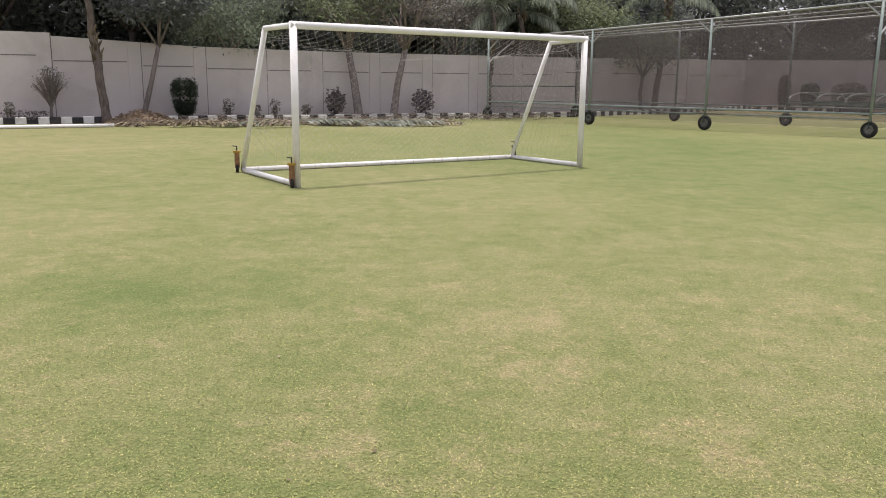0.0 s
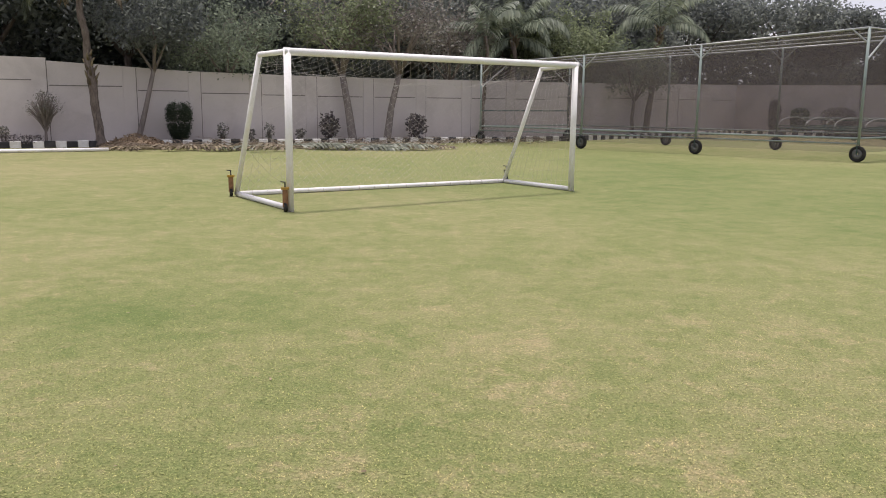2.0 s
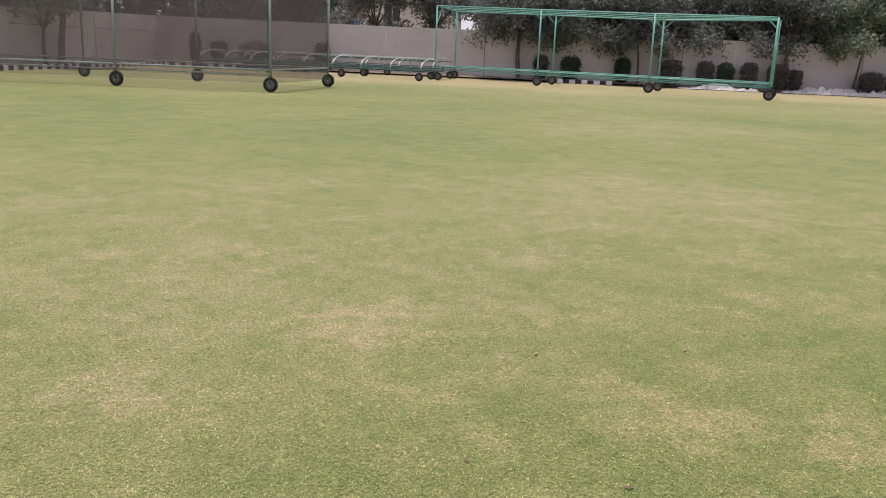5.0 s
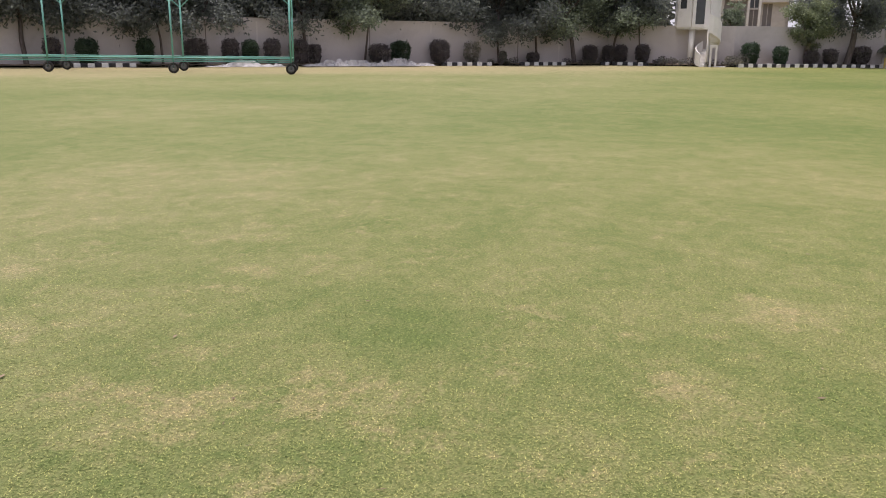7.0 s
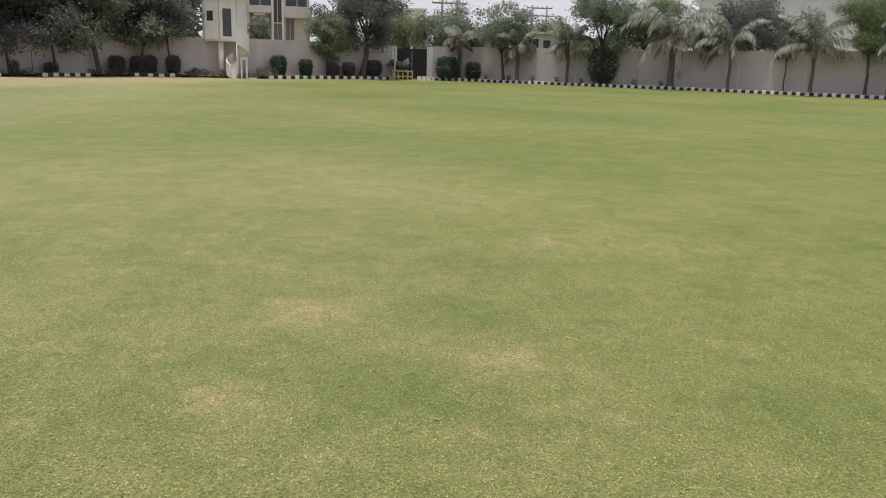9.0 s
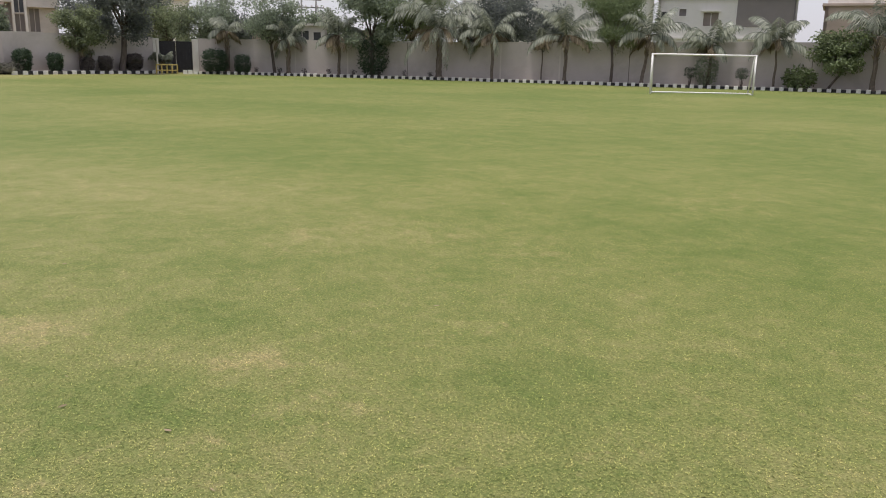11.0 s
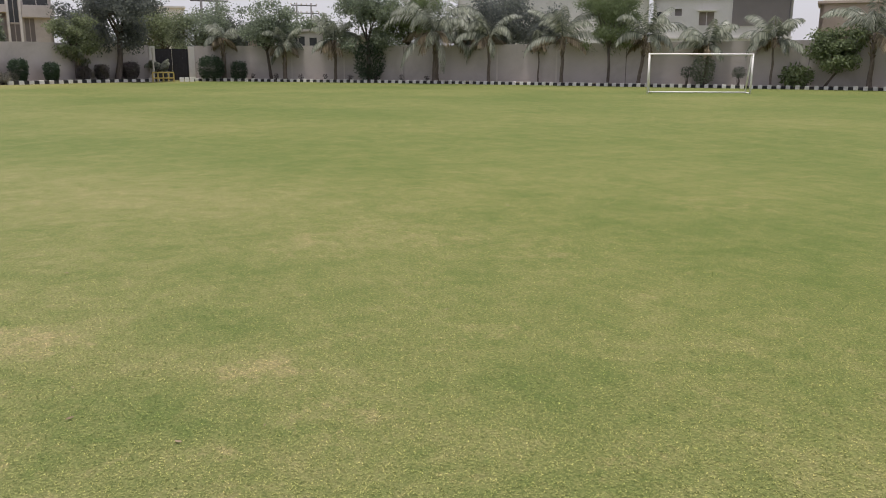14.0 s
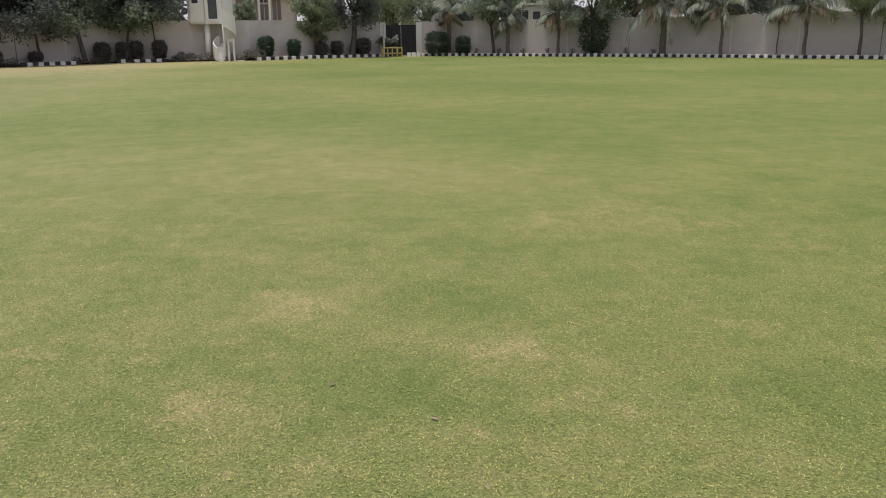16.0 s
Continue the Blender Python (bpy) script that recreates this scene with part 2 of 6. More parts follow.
M = {
    "turf": turf_material(),
    "blade": blade_material(),
    "wall": surface("wall_paint", (0.60, 0.55, 0.52), 0.10, 0.7, 0.85, bump=0.15, stain_or_shade=(0.25, 0.22, 0.19), stain_or_shade_amount=0.35),
    "wall_far": surface("wall_paint_plain", (0.53, 0.48, 0.46), 0.10, 0.5, 0.85, bump=0.15, stain_or_shade=(0.26, 0.23, 0.20), stain_or_shade_amount=0.4),
    "groove": surface("wall_groove", (0.20, 0.18, 0.165), 0.2, 3, 0.9),
    "soil": surface("bed_soil", (0.17, 0.125, 0.085), 0.35, 1.5, 0.95, bump=0.8, fine=25, stain_or_shade=(0.07, 0.075, 0.035), stain_or_shade_amount=0.8),
    "kerb_white": surface("kerb_white", (0.78, 0.76, 0.72), 0.12, 4, 0.7, stain_or_shade=(0.42, 0.38, 0.33), stain_or_shade_amount=0.6),
    "kerb_black": surface("kerb_black", (0.035, 0.034, 0.036), 0.3, 4, 0.7, stain_or_shade=(0.13, 0.115, 0.10), stain_or_shade_amount=0.6),
    "goal_white": surface("goal_paint", (0.84, 0.82, 0.80), 0.06, 3, 0.6, stain_or_shade=(0.55, 0.47, 0.40), stain_or_shade_amount=0.35, spec=0.5),
    "rust": surface("rusty_steel", (0.30, 0.16, 0.08), 0.4, 14, 0.85, 0.2, stain_or_shade=(0.10, 0.05, 0.03), stain_or_shade_amount=0.8),
    "brass": surface("worn_brass_paint", (0.42, 0.26, 0.05), 0.3, 14, 0.55, 0.3),
    "net_cord": surface("net_cord", (0.62, 0.58, 0.54), 0.2, 5, 0.8),
    "green_pipe": surface("green_pipe_paint", (0.235, 0.285, 0.262), 0.25, 3, 0.5, 0.0, stain_or_shade=(0.30, 0.32, 0.30), stain_or_shade_amount=0.6, spec=0.5),
    "teal_pipe": surface("teal_pipe_paint", (0.13, 0.36, 0.30), 0.2, 3, 0.5, 0.0, stain_or_shade=(0.30, 0.36, 0.33), stain_or_shade_amount=0.4, spec=0.5),
    "pale_pipe": surface("galvanised_pipe", (0.42, 0.43, 0.42), 0.15, 4, 0.45, 0.35, spec=0.5),
    "dark_pipe": surface("dark_green_pipe", (0.035, 0.075, 0.065), 0.25, 3, 0.55, 0.0, stain_or_shade=(0.16, 0.19, 0.18), stain_or_shade_amount=0.5),
    "rubber": surface("tyre_rubber", (0.022, 0.021, 0.02), 0.3, 12, 0.85, stain_or_shade=(0.11, 0.095, 0.075), stain_or_shade_amount=0.6),
    "rim": surface("wheel_rim", (0.17, 0.17, 0.165), 0.25, 12, 0.55, 0.6),
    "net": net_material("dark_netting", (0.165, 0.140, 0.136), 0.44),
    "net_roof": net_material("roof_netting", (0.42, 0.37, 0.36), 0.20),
    "bark": bark_material("bark", (0.065, 0.053, 0.048), (0.17, 0.14, 0.125)),
    "bark_pale": bark_material("pale_bark", (0.135, 0.115, 0.105), (0.30, 0.258, 0.23)),
    "palm_bark": bark_material("palm_bark", (0.075, 0.060, 0.052), (0.25, 0.205, 0.175), 14),
    "leaf_dark": leaf_material("leaf_dark", (0.064, 0.072, 0.061), (0.094, 0.106, 0.078), 0.66, rough=0.85, gain=2.1),
    "leaf_mid": leaf_material("leaf_mid", (0.064, 0.078, 0.052), (0.110, 0.132, 0.078), 0.6, rough=0.75, gain=2.4),
    "leaf_light": leaf_material("leaf_light", (0.085, 0.104, 0.056), (0.155, 0.182, 0.088), 0.5, gain=1.6),
    "leaf_feather": leaf_material("feathery_leaf", (0.115, 0.150, 0.075), (0.205, 0.255, 0.125), 0.5, 0.7),
    "leaf_glossy": leaf_material("glossy_leaf", (0.095, 0.120, 0.065), (0.19, 0.235, 0.115), 0.4, 0.55),
    "leaf_grey": leaf_material("leaf_grey", (0.05, 0.055, 0.04), (0.16, 0.155, 0.11), gain=1.6),
    "leaf_clip": leaf_material("clipped_leaf", (0.020, 0.038, 0.020), (0.056, 0.088, 0.042), 0.2, gain=1.05),
    "leaf_topiary": leaf_material("topiary_leaf", (0.012, 0.022, 0.012), (0.032, 0.048, 0.024), 0.1),
    "leaf_purple": leaf_material("purplish_leaf", (0.036, 0.032, 0.032), (0.10, 0.090, 0.072), 0.25, gain=1.7),
    "frond": leaf_material("palm_frond", (0.105, 0.125, 0.095), (0.32, 0.335, 0.275), 0.35, 0.4),
    # the palm frond again, with shade put into its darker colour
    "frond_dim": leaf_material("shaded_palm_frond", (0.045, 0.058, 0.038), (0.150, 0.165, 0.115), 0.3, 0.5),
    "frond_mid": leaf_material("green_palm_frond", (0.085, 0.110, 0.080), (0.24, 0.27, 0.20), 0.35, 0.5),
    "frond_dry": leaf_material("dry_frond", (0.09, 0.07, 0.045), (0.27, 0.22, 0.15), 0.15, 0.7),
    "litter": leaf_material("dry_leaf", (0.12, 0.08, 0.05), (0.29, 0.215, 0.145), 0.1, 0.8),
    "white_wash": surface("whitewash", (0.74, 0.71, 0.67), 0.08, 0.8, 0.8, stain_or_shade=(0.42, 0.37, 0.32), stain_or_shade_amount=0.45),
    "cream": surface("cream_render", (0.56, 0.515, 0.48), 0.1, 0.6, 0.85, stain_or_shade=(0.33, 0.28, 0.24), stain_or_shade_amount=0.5),
    "pink": surface("pinkish_render", (0.50, 0.40, 0.34), 0.1, 0.6, 0.85, stain_or_shade=(0.33, 0.27, 0.23), stain_or_shade_amount=0.4),
    "grey_panel": surface("grey_cladding", (0.24, 0.215, 0.205), 0.12, 0.8, 0.8),
    "dark_glass": surface("shaded_window", (0.05, 0.052, 0.055), 0.3, 1.5, 0.25, spec=0.6),
    "shutter": surface("window_shutter", (0.26, 0.22, 0.19), 0.2, 3, 0.8),
    "roof_tile": surface("terracotta_tile", (0.30, 0.22, 0.20), 0.2, 5, 0.8),
    "blue_sheet": surface("blue_sheet", (0.13, 0.20, 0.33), 0.25, 3, 0.7),
    "gate": surface("gate_steel", (0.035, 0.033, 0.038), 0.3, 2, 0.6, 0.3),
    "yellow": surface("yellow_paint", (0.55, 0.42, 0.13), 0.15, 6, 0.6, stain_or_shade=(0.3, 0.25, 0.14), stain_or_shade_amount=0.5),
    # dark blotches put the shadows between the folds into the sheet's colour
    "tarp": surface("pale_tarpaulin", (0.46, 0.44, 0.43), 0.2, 5, 0.6, bump=0.6, stain_or_shade=(0.11, 0.10, 0.10), stain_or_shade_amount=0.8),
    "screen": surface("sight_screen_cloth", (0.56, 0.55, 0.55), 0.08, 1.2, 0.8),
    "clay": surface("clay_pitch", (0.50, 0.42, 0.29), 0.14, 1.2, 0.9, bump=0.4, stain_or_shade=(0.36, 0.33, 0.18), stain_or_shade_amount=0.5),
    "stump": surface("stump_wood", (0.34, 0.19, 0.05), 0.25, 12, 0.5),
    "steel": surface("pylon_steel", (0.17, 0.16, 0.16), 0.2, 3, 0.6, 0.4),
    "twig": bark_material("dry_twig", (0.13, 0.10, 0.075), (0.42, 0.345, 0.265)),
}


# ---- shaping helpers ----
class Shape:
    """Collects faces for one mesh."""

    def __init__(self):
        self.v, self.f = [], []

    def face(self, *pts):
        k = len(self.v)
        self.v += [tuple(p) for p in pts]
        self.f.append(tuple(range(k, k + len(pts))))
        return self

    def box(self, x0, x1, y0, y1, z0, z1, m=None):
        k = len(self.v)
        pts = [Vector((x, y, z)) for z in (z0, z1) for x, y in ((x0, y0), (x1, y0), (x1, y1), (x0, y1))]
        self.v += [tuple(m @ p) if m else tuple(p) for p in pts]
        self.f += [tuple(k + i for i in q) for q in ((3, 2, 1, 0), (4, 5, 6, 7), (0, 1, 5, 4), (1, 2, 6, 5), (2, 3, 7, 6), (3, 0, 4, 7))]
        return self

    def tube(self, pts, radii, n=8, cap=True):
        """A round bar along the points."""
        pts = [Vector(p) for p in pts]
        if isinstance(radii, (int, float)):
            radii = [radii] * len(pts)
        k = len(self.v)
        side = None
        for i, p in enumerate(pts):
            d = (pts[min(i + 1, len(pts) - 1)] - pts[max(i - 1, 0)]).normalized()
            if side is None:
                side = d.orthogonal().normalized()
            side = (side - d * side.dot(d)).normalized()
            up = d.cross(side)
            for j in range(n):
                a = 2 * math.pi * j / n
                self.v.append(tuple(p + (side * math.cos(a) + up * math.sin(a)) * radii[i]))
        for i in range(len(pts) - 1):
            for j in range(n):
                a, b = k + i * n + j, k + i * n + (j + 1) % n
                self.f.append((a, b, b + n, a + n))
        if cap:
            self.f.append(tuple(range(k + n - 1, k - 1, -1)))
            e = k + (len(pts) - 1) * n
            self.f.append(tuple(range(e, e + n)))
        return self

    def ring(self, centre, axis, profile, n=20):
        """A turned ring: profile of (along the axis, radius), closed."""
        axis = Vector(axis).normalized()
        side = axis.orthogonal().normalized()
        up = axis.cross(side)
        k, m = len(self.v), len(profile)
        for j in range(n):
            a = 2 * math.pi * j / n
            way = side * math.cos(a) + up * math.sin(a)
            for h, r in profile:
                self.v.append(tuple(Vector(centre) + axis * h + way * r))
        for j in range(n):
            for i in range(m):
                a, b = k + j * m + i, k + j * m + (i + 1) % m
                c, d = k + (j + 1) % n * m + (i + 1) % m, k + (j + 1) % n * m + i
                self.f.append((a, b, c, d))
        return self

    def mesh(self, name, smooth=False, weld=False):
        me = bpy.data.meshes.new(name)
        me.from_pydata(self.v, [], self.f)
        if weld:
            bm = bmesh.new()
            bm.from_mesh(me)
            bmesh.ops.remove_doubles(bm, verts=bm.verts, dist=0.001)
            bm.to_mesh(me)
            bm.free()
        if smooth:
            me.shade_smooth()
        me.update()
        return me


def quads_mesh(name, corners):
    """A mesh of loose quads from an array (count, 4, 3)."""
    count = len(corners)
    me = bpy.data.meshes.new(name)
    me.vertices.add(count * 4)
    me.vertices.foreach_set("co", np.ascontiguousarray(corners, dtype=np.float32).ravel())
    me.loops.add(count * 4)
    me.loops.foreach_set("vertex_index", np.arange(count * 4, dtype=np.int32))
    me.polygons.add(count)
    me.polygons.foreach_set("loop_start", np.arange(0, count * 4, 4, dtype=np.int32))
    me.update(calc_edges=True)
    return me


def part(name, shape, material, parent=None, label="", smooth=False):
    me = shape if isinstance(shape, bpy.types.Mesh) else shape.mesh(name, smooth)
    if not me.materials:
        me.materials.append(M[material])
    ob = new(name, me)
    ob.parent = parent
    return tagged(ob, label)


def thing(name, label, category, at=(0, 0, 0), turn=0.0, group=""):
    ob = new(name)
    ob.matrix_world = pose(*at, 0, 0, turn)
    return tagged(ob, label, category, group)


def structure(name, shape, material, label, category, smooth=False):
    ob = part(name, shape, material, None, "", smooth)
    return tagged(ob, label, category, kind="structure")


def holed_wall(shape, a, b, z0, z1, thick, holes):
    """A wall from a to b with its front along that line, and square openings (u0, u1, z0, z1)."""
    a, b = Vector((*a, 0)), Vector((*b, 0))
    along = (b - a).normalized()
    m = Matrix.Translation(a) @ Matrix(((along.x, -along.y, 0, 0), (along.y, along.x, 0, 0), (0, 0, 1, 0), (0, 0, 0, 1)))
    us = sorted({0.0, (b - a).length, *[h[0] for h in holes], *[h[1] for h in holes]})
    zs = sorted({z0, z1, *[h[2] for h in holes], *[h[3] for h in holes]})
    for u0, u1 in zip(us, us[1:]):
        for w0, w1 in zip(zs, zs[1:]):
            cu, cw = (u0 + u1) / 2, (w0 + w1) / 2
            if not any(h[0] < cu < h[1] and h[2] < cw < h[3] for h in holes):
                shape.box(u0, u1, 0, thick, w0, w1, m)
    return m


# ---- ground and boundary ----
# kerb line round the field, walked with the field on its right
KERB_A = [(-30.8, 19.4), (6.05, 37.4), (18.7, 50.2), (58.85, 9.35), (59.4, 1.1), (62.7, -3.85), (65.45, -8.8)]
KERB_B = [(65.3, -10.85), (63.8, -14.5), (53.9, -26.4), (33.0, -45.1), (19.8, -57.2)]
KERB_C = [(19.8, -57.2), (-30.0, -50.0), (-40.0, -10.0), (-30.8, 19.4)]


def shifted(line, by):
    """The line moved sideways to its left."""
    pts = [Vector(p) for p in line]
    made = []
    for i, p in enumerate(pts):
        sides = []
        if i:
            d = (p - pts[i - 1]).normalized()
            sides.append(Vector((-d.y, d.x)))
        if i < len(pts) - 1:
            d = (pts[i + 1] - p).normalized()
            sides.append(Vector((-d.y, d.x)))
        n = sum(sides, Vector((0, 0))).normalized()
        made.append(p + n * by / n.dot(sides[0]))
    return made


ground = Shape()
ground.face((-1500, -1500, 0), (1500, -1500, 0), (1500, 1500, 0), (-1500, 1500, 0))
structure("ground", ground, "turf", "worn sports turf, green with straw-coloured dry patches", "lawn")

for line in (KERB_A, KERB_B):
    bed = Shape()
    inner, outer = shifted(line, 0.14), shifted(line, 1.6)
    for (p, q), (r, s) in zip(zip(inner, inner[1:]), zip(outer, outer[1:])):
        cuts = max(2, int((q - p).length / 0.8))
        for i in range(cuts):
            rows = []
            for u in (i / cuts, (i + 1) / cuts):
                a, b = p.lerp(q, u), r.lerp(s, u)
                rows.append([(*a.lerp(b, w), 0.10 + 0.06 * math.sin(math.pi * w) + 0.05 * noise.noise((*a.lerp(b, w) * 0.9, 0.0))) for w in (0, 0.33, 0.66, 1)])
            for j in range(3):
                bed.face(rows[0][j], rows[1][j], rows[1][j + 1], rows[0][j + 1])
    structure("planting_bed", bed, "soil", "bare brown soil bed between kerb and wall", "flower bed", True)


def wall_run(name, pts, tops, material, label, thick=0.22):
    """A wall whose top follows the given heights."""
    s = Shape()
    pts = [Vector(p) for p in pts]
    back = shifted(pts, thick)
    for i in range(len(pts) - 1):
        a, b, c, d = pts[i], pts[i + 1], back[i + 1], back[i]
        za, zb = tops[i], tops[i + 1]
        s.face((*a, 0), (*b, 0), (*b, zb), (*a, za))
        s.face((*c, 0), (*d, 0), (*d, za), (*c, zb))
        s.face((*a, za), (*b, zb), (*c, zb), (*d, za))
        if i == 0:
            s.face((*d, 0), (*a, 0), (*a, za), (*d, za))
        if i == len(pts) - 2:
            s.face((*b, 0), (*c, 0), (*c, zb), (*b, zb))
    return structure(name, s, material, label, "wall")


WALL_A = shifted(KERB_A, 1.43)
WALL_B = shifted(KERB_B, 1.43)


def on_wall(u):
    """A point of the north wall, u metres from its west end."""
    return WALL_A[0] + (WALL_A[1] - WALL_A[0]).normalized() * u


NORTH = (WALL_A[1] - WALL_A[0]).length
STEP = 19.75        # where the north wall's top steps down
wall_high = wall_run("wall_north_high", [on_wall(0), on_wall(STEP)], [3.25, 3.05], "wall", "tall beige painted boundary wall with pilasters")
wall_north = wall_run("wall_north", [on_wall(STEP), on_wall(24.5), on_wall(30), on_wall(NORTH)], [2.95, 2.71, 2.63, 2.63], "wall", "beige painted boundary wall with pilasters and a groove")
wall_corner = wall_run("wall_north_corner", [WALL_A[1], WALL_A[2]], [2.63, 2.93], "wall", "beige painted boundary wall behind the practice nets")
wall_east = wall_run("wall_east", [WALL_A[2], WALL_A[2].lerp(WALL_A[3], 0.25), WALL_A[3]], [2.93, 2.80, 2.68], "wall_far", "plain beige boundary wall with dark vertical joints")
wall_gate_side = wall_run("wall_gate_side", WALL_A[3:], [2.68, 2.66, 2.66, 2.62], "wall_far", "beige boundary wall between watchtower and gate")
wall_south = wall_run("wall_south", WALL_B, [2.60, 2.62, 2.66, 2.96, 3.0], "wall_far", "plain beige boundary wall behind the palms")
wall_behind = wall_run("wall_west", shifted(KERB_C, 1.43), [3.0, 2.8, 2.8, 3.25], "wall_far", "plain beige boundary wall closing the field")


def wall_strip(parent, name, a, b, z0, z1, proud, material):
    """A shallow strip on a wall's field side."""
    d = (b - a).normalized()
    n = Vector((-d.y, d.x))
    s = Shape()
    for p, q, r, t in ((a, b, z0, z1),):
        f0, f1 = p - n * proud, q - n * proud
        s.face((*f0, r), (*f1, r), (*f1, t), (*f0, t))
        s.face((*f0, t), (*f1, t), (*q, t), (*p, t))
        s.face((*p, r), (*q, r), (*f1, r), (*f0, r))
        s.face((*p, r), (*f0, r), (*f0, t), (*p, t))
        s.face((*f1, r), (*q, r), (*q, t), (*f1, t))
    part(name, s, material, parent)


def north_top(u):
    if u < STEP:
        return 3.25 - 0.2 * u / STEP
    for (u0, z0), (u1, z1) in (((STEP, 2.95), (24.5, 2.71)), ((24.5, 2.71), (30, 2.63)), ((30, 2.63), (NORTH + 1, 2.63))):
        if u <= u1:
            return z0 + (z1 - z0) * (u - u0) / (u1 - u0)
    return 2.63


PILASTERS = [0.4, 2.8, 5.2, 7.6, 10.0, 12.4, 14.8, 17.2, 19.5, 22.45, 24.75, 27.05, 29.3, 31.75, 34.15, 36.35, 38.6, 40.7]
for i, u in enumerate(PILASTERS):
    if u + 0.3 < NORTH:
        host = wall_high if u < STEP - 0.3 else wall_north
        wall_strip(host, "pilaster", on_wall(u - 0.22), on_wall(u + 0.22), 0.0, north_top(u) - 0.012, 0.035, "wall")
        wall_strip(host, "joint", on_wall(u + 0.222), on_wall(u + 0.25), 0.0, north_top(u) - 0.03, 0.004, "groove")
    nxt = PILASTERS[i + 1] if i + 1 < len(PILASTERS) else NORTH
    if nxt < NORTH:
        z = north_top((u + nxt) / 2) - 0.80
        wall_strip(host, "ledge", on_wall(u + 0.28), on_wall(nxt - 0.26), z, z + 0.035, 0.012, "groove")
for line, host, seams in ((WALL_A[1:3], wall_corner, 5), (WALL_A[2:4], wall_east, 17), (WALL_B[1:3], wall_south, 4), (WALL_B[2:4], wall_south, 7)):
    a, b = line
    for i in range(1, seams):
        p = a.lerp(b, (i + 0.15 * math.sin(i * 5.0)) / seams)
        d = (b - a).normalized()
        wall_strip(host, "joint", p, p + d * (0.10 if i % 3 else 0.05), 0.05, 2.55, 0.006 if i % 3 else 0.01, "groove" if i % 3 == 0 else "wall")
a, b = WALL_A[1], WALL_A[2]
for i in range(5):
    wall_strip(wall_corner, "ledge", a.lerp(b, i / 5 + 0.03), a.lerp(b, i / 5 + 0.17), 1.95, 1.985, 0.012, "groove")

# ---- goals ----
def goal_frame(name, label, pts, height, back, bar, net_lines, brackets):
    """A portable goal: front posts at pts[0] and pts[1], rear feet at pts[3] and pts[2]."""
    fl, fr, br, bl = [Vector((*p, 0)) for p in pts]
    g = thing(name, label, "goal", fl)
    off = [p - fl for p in (fl, fr, br, bl)]
    fl, fr, br, bl = off
    up = Vector((0, 0, height))
    lift = Vector((0, 0, bar))
    part("post", Shape().tube([fl, fl + up], bar, 14), "goal_white", g, "", True)
    part("post", Shape().tube([fr, fr + up], bar, 14), "goal_white", g, "", True)
    d = (fr - fl).normalized()
    part("crossbar", Shape().tube([fl + up - lift - d * bar * 0.9, fr + up - lift + d * bar * 0.9], bar, 14), "goal_white", g, "", True)
    tl = fl + (bl - fl) * back + up - Vector((0, 0, 0.0)) - lift
    tr = fr + (br - fr) * back + up - lift - Vector((0, 0, 0.04))
    thin = bar * 0.78
    for a, b, c in ((fl, bl, tl), (fr, br, tr)):
        part("top_arm", Shape().tube([a + up - lift, c], thin, 10), "goal_white", g, "", True)
        part("stay", Shape().tube([c, b + Vector((0, 0, thin))], thin, 10), "goal_white", g, "", True)
        part("side_rail", Shape().tube([a + Vector((0, 0, thin)), b + Vector((0, 0, thin))], thin, 10), "goal_white", g, "", True)
    part("back_rail", Shape().tube([bl + Vector((0, 0, thin)), br + Vector((0, 0, thin))], thin, 10), "goal_white", g, "", True)
    if brackets:
        for k, foot in enumerate((fl, bl, br)):
            out = -d if k < 2 else d
            base = foot + out * (0.10 if k < 2 else 0.06) + (Vector((0.02, -0.02, 0)) if k == 0 else Vector((0, 0, 0)))
            hi = 0.34 if k < 2 else 0.24
            b = part("wheel_bracket", Shape().box(-0.036, 0.036, -0.03, 0.03, 0.08, hi, Matrix.Translation(base)), "rust" if k < 2 else "gate", g, "rusty adjustable wheel bracket")
            part("cap", Shape().box(-0.055, 0.055, -0.045, 0.045, hi, hi + 0.035, Matrix.Translation(base)), "brass" if k < 2 else "gate", b)
            part("screw", Shape().tube([base + Vector((0, 0, hi + 0.03)), base + Vector((0, 0, hi + 0.12))], 0.012, 6), "gate", b)
            part("crank", Shape().tube([base + Vector((0, 0, hi + 0.11)), base + Vector((-0.07, 0, hi + 0.12))], 0.009, 6), "gate", b)
            part("wheel", Shape().ring(base + Vector((0, 0, 0.075)), (1, 0.3, 0), [(-0.025, 0.03), (-0.025, 0.07), (0.025, 0.07), (0.025, 0.03)], 16), "rubber", b)
    if net_lines:
        rng = random.Random(4)
        net = Shape()

        def rear(u, v):
            """The slack net: u along the goal, v from the crossbar over the top and down to the back rail."""
            front, top, foot = fl.lerp(fr, u) + up - lift, tl.lerp(tr, u), bl.lerp(br, u) + Vector((0, 0, 0.08))
            if v < 0.22:
                p = front.lerp(top, v / 0.22)
                p.z -= 0.42 * math.sin(math.pi * min(1, v / 0.34)) * (0.4 + 0.6 * math.sin(math.pi * u))
            else:
                w = (v - 0.22) / 0.78
                p = top.lerp(foot, w)
                p.z -= (0.42 * (0.4 + 0.6 * math.sin(math.pi * u)) * 0.9) * (1 - w) ** 1.5
                n = (foot - front)
                n.z = 0
                p += n.normalized() * (0.20 * math.sin(math.pi * w) * (0.6 + 0.4 * math.sin(u * 9)))
            p.z += 0.03 * math.sin(u * 23 + v * 11)
            return p

        nu, nv = 38, 20
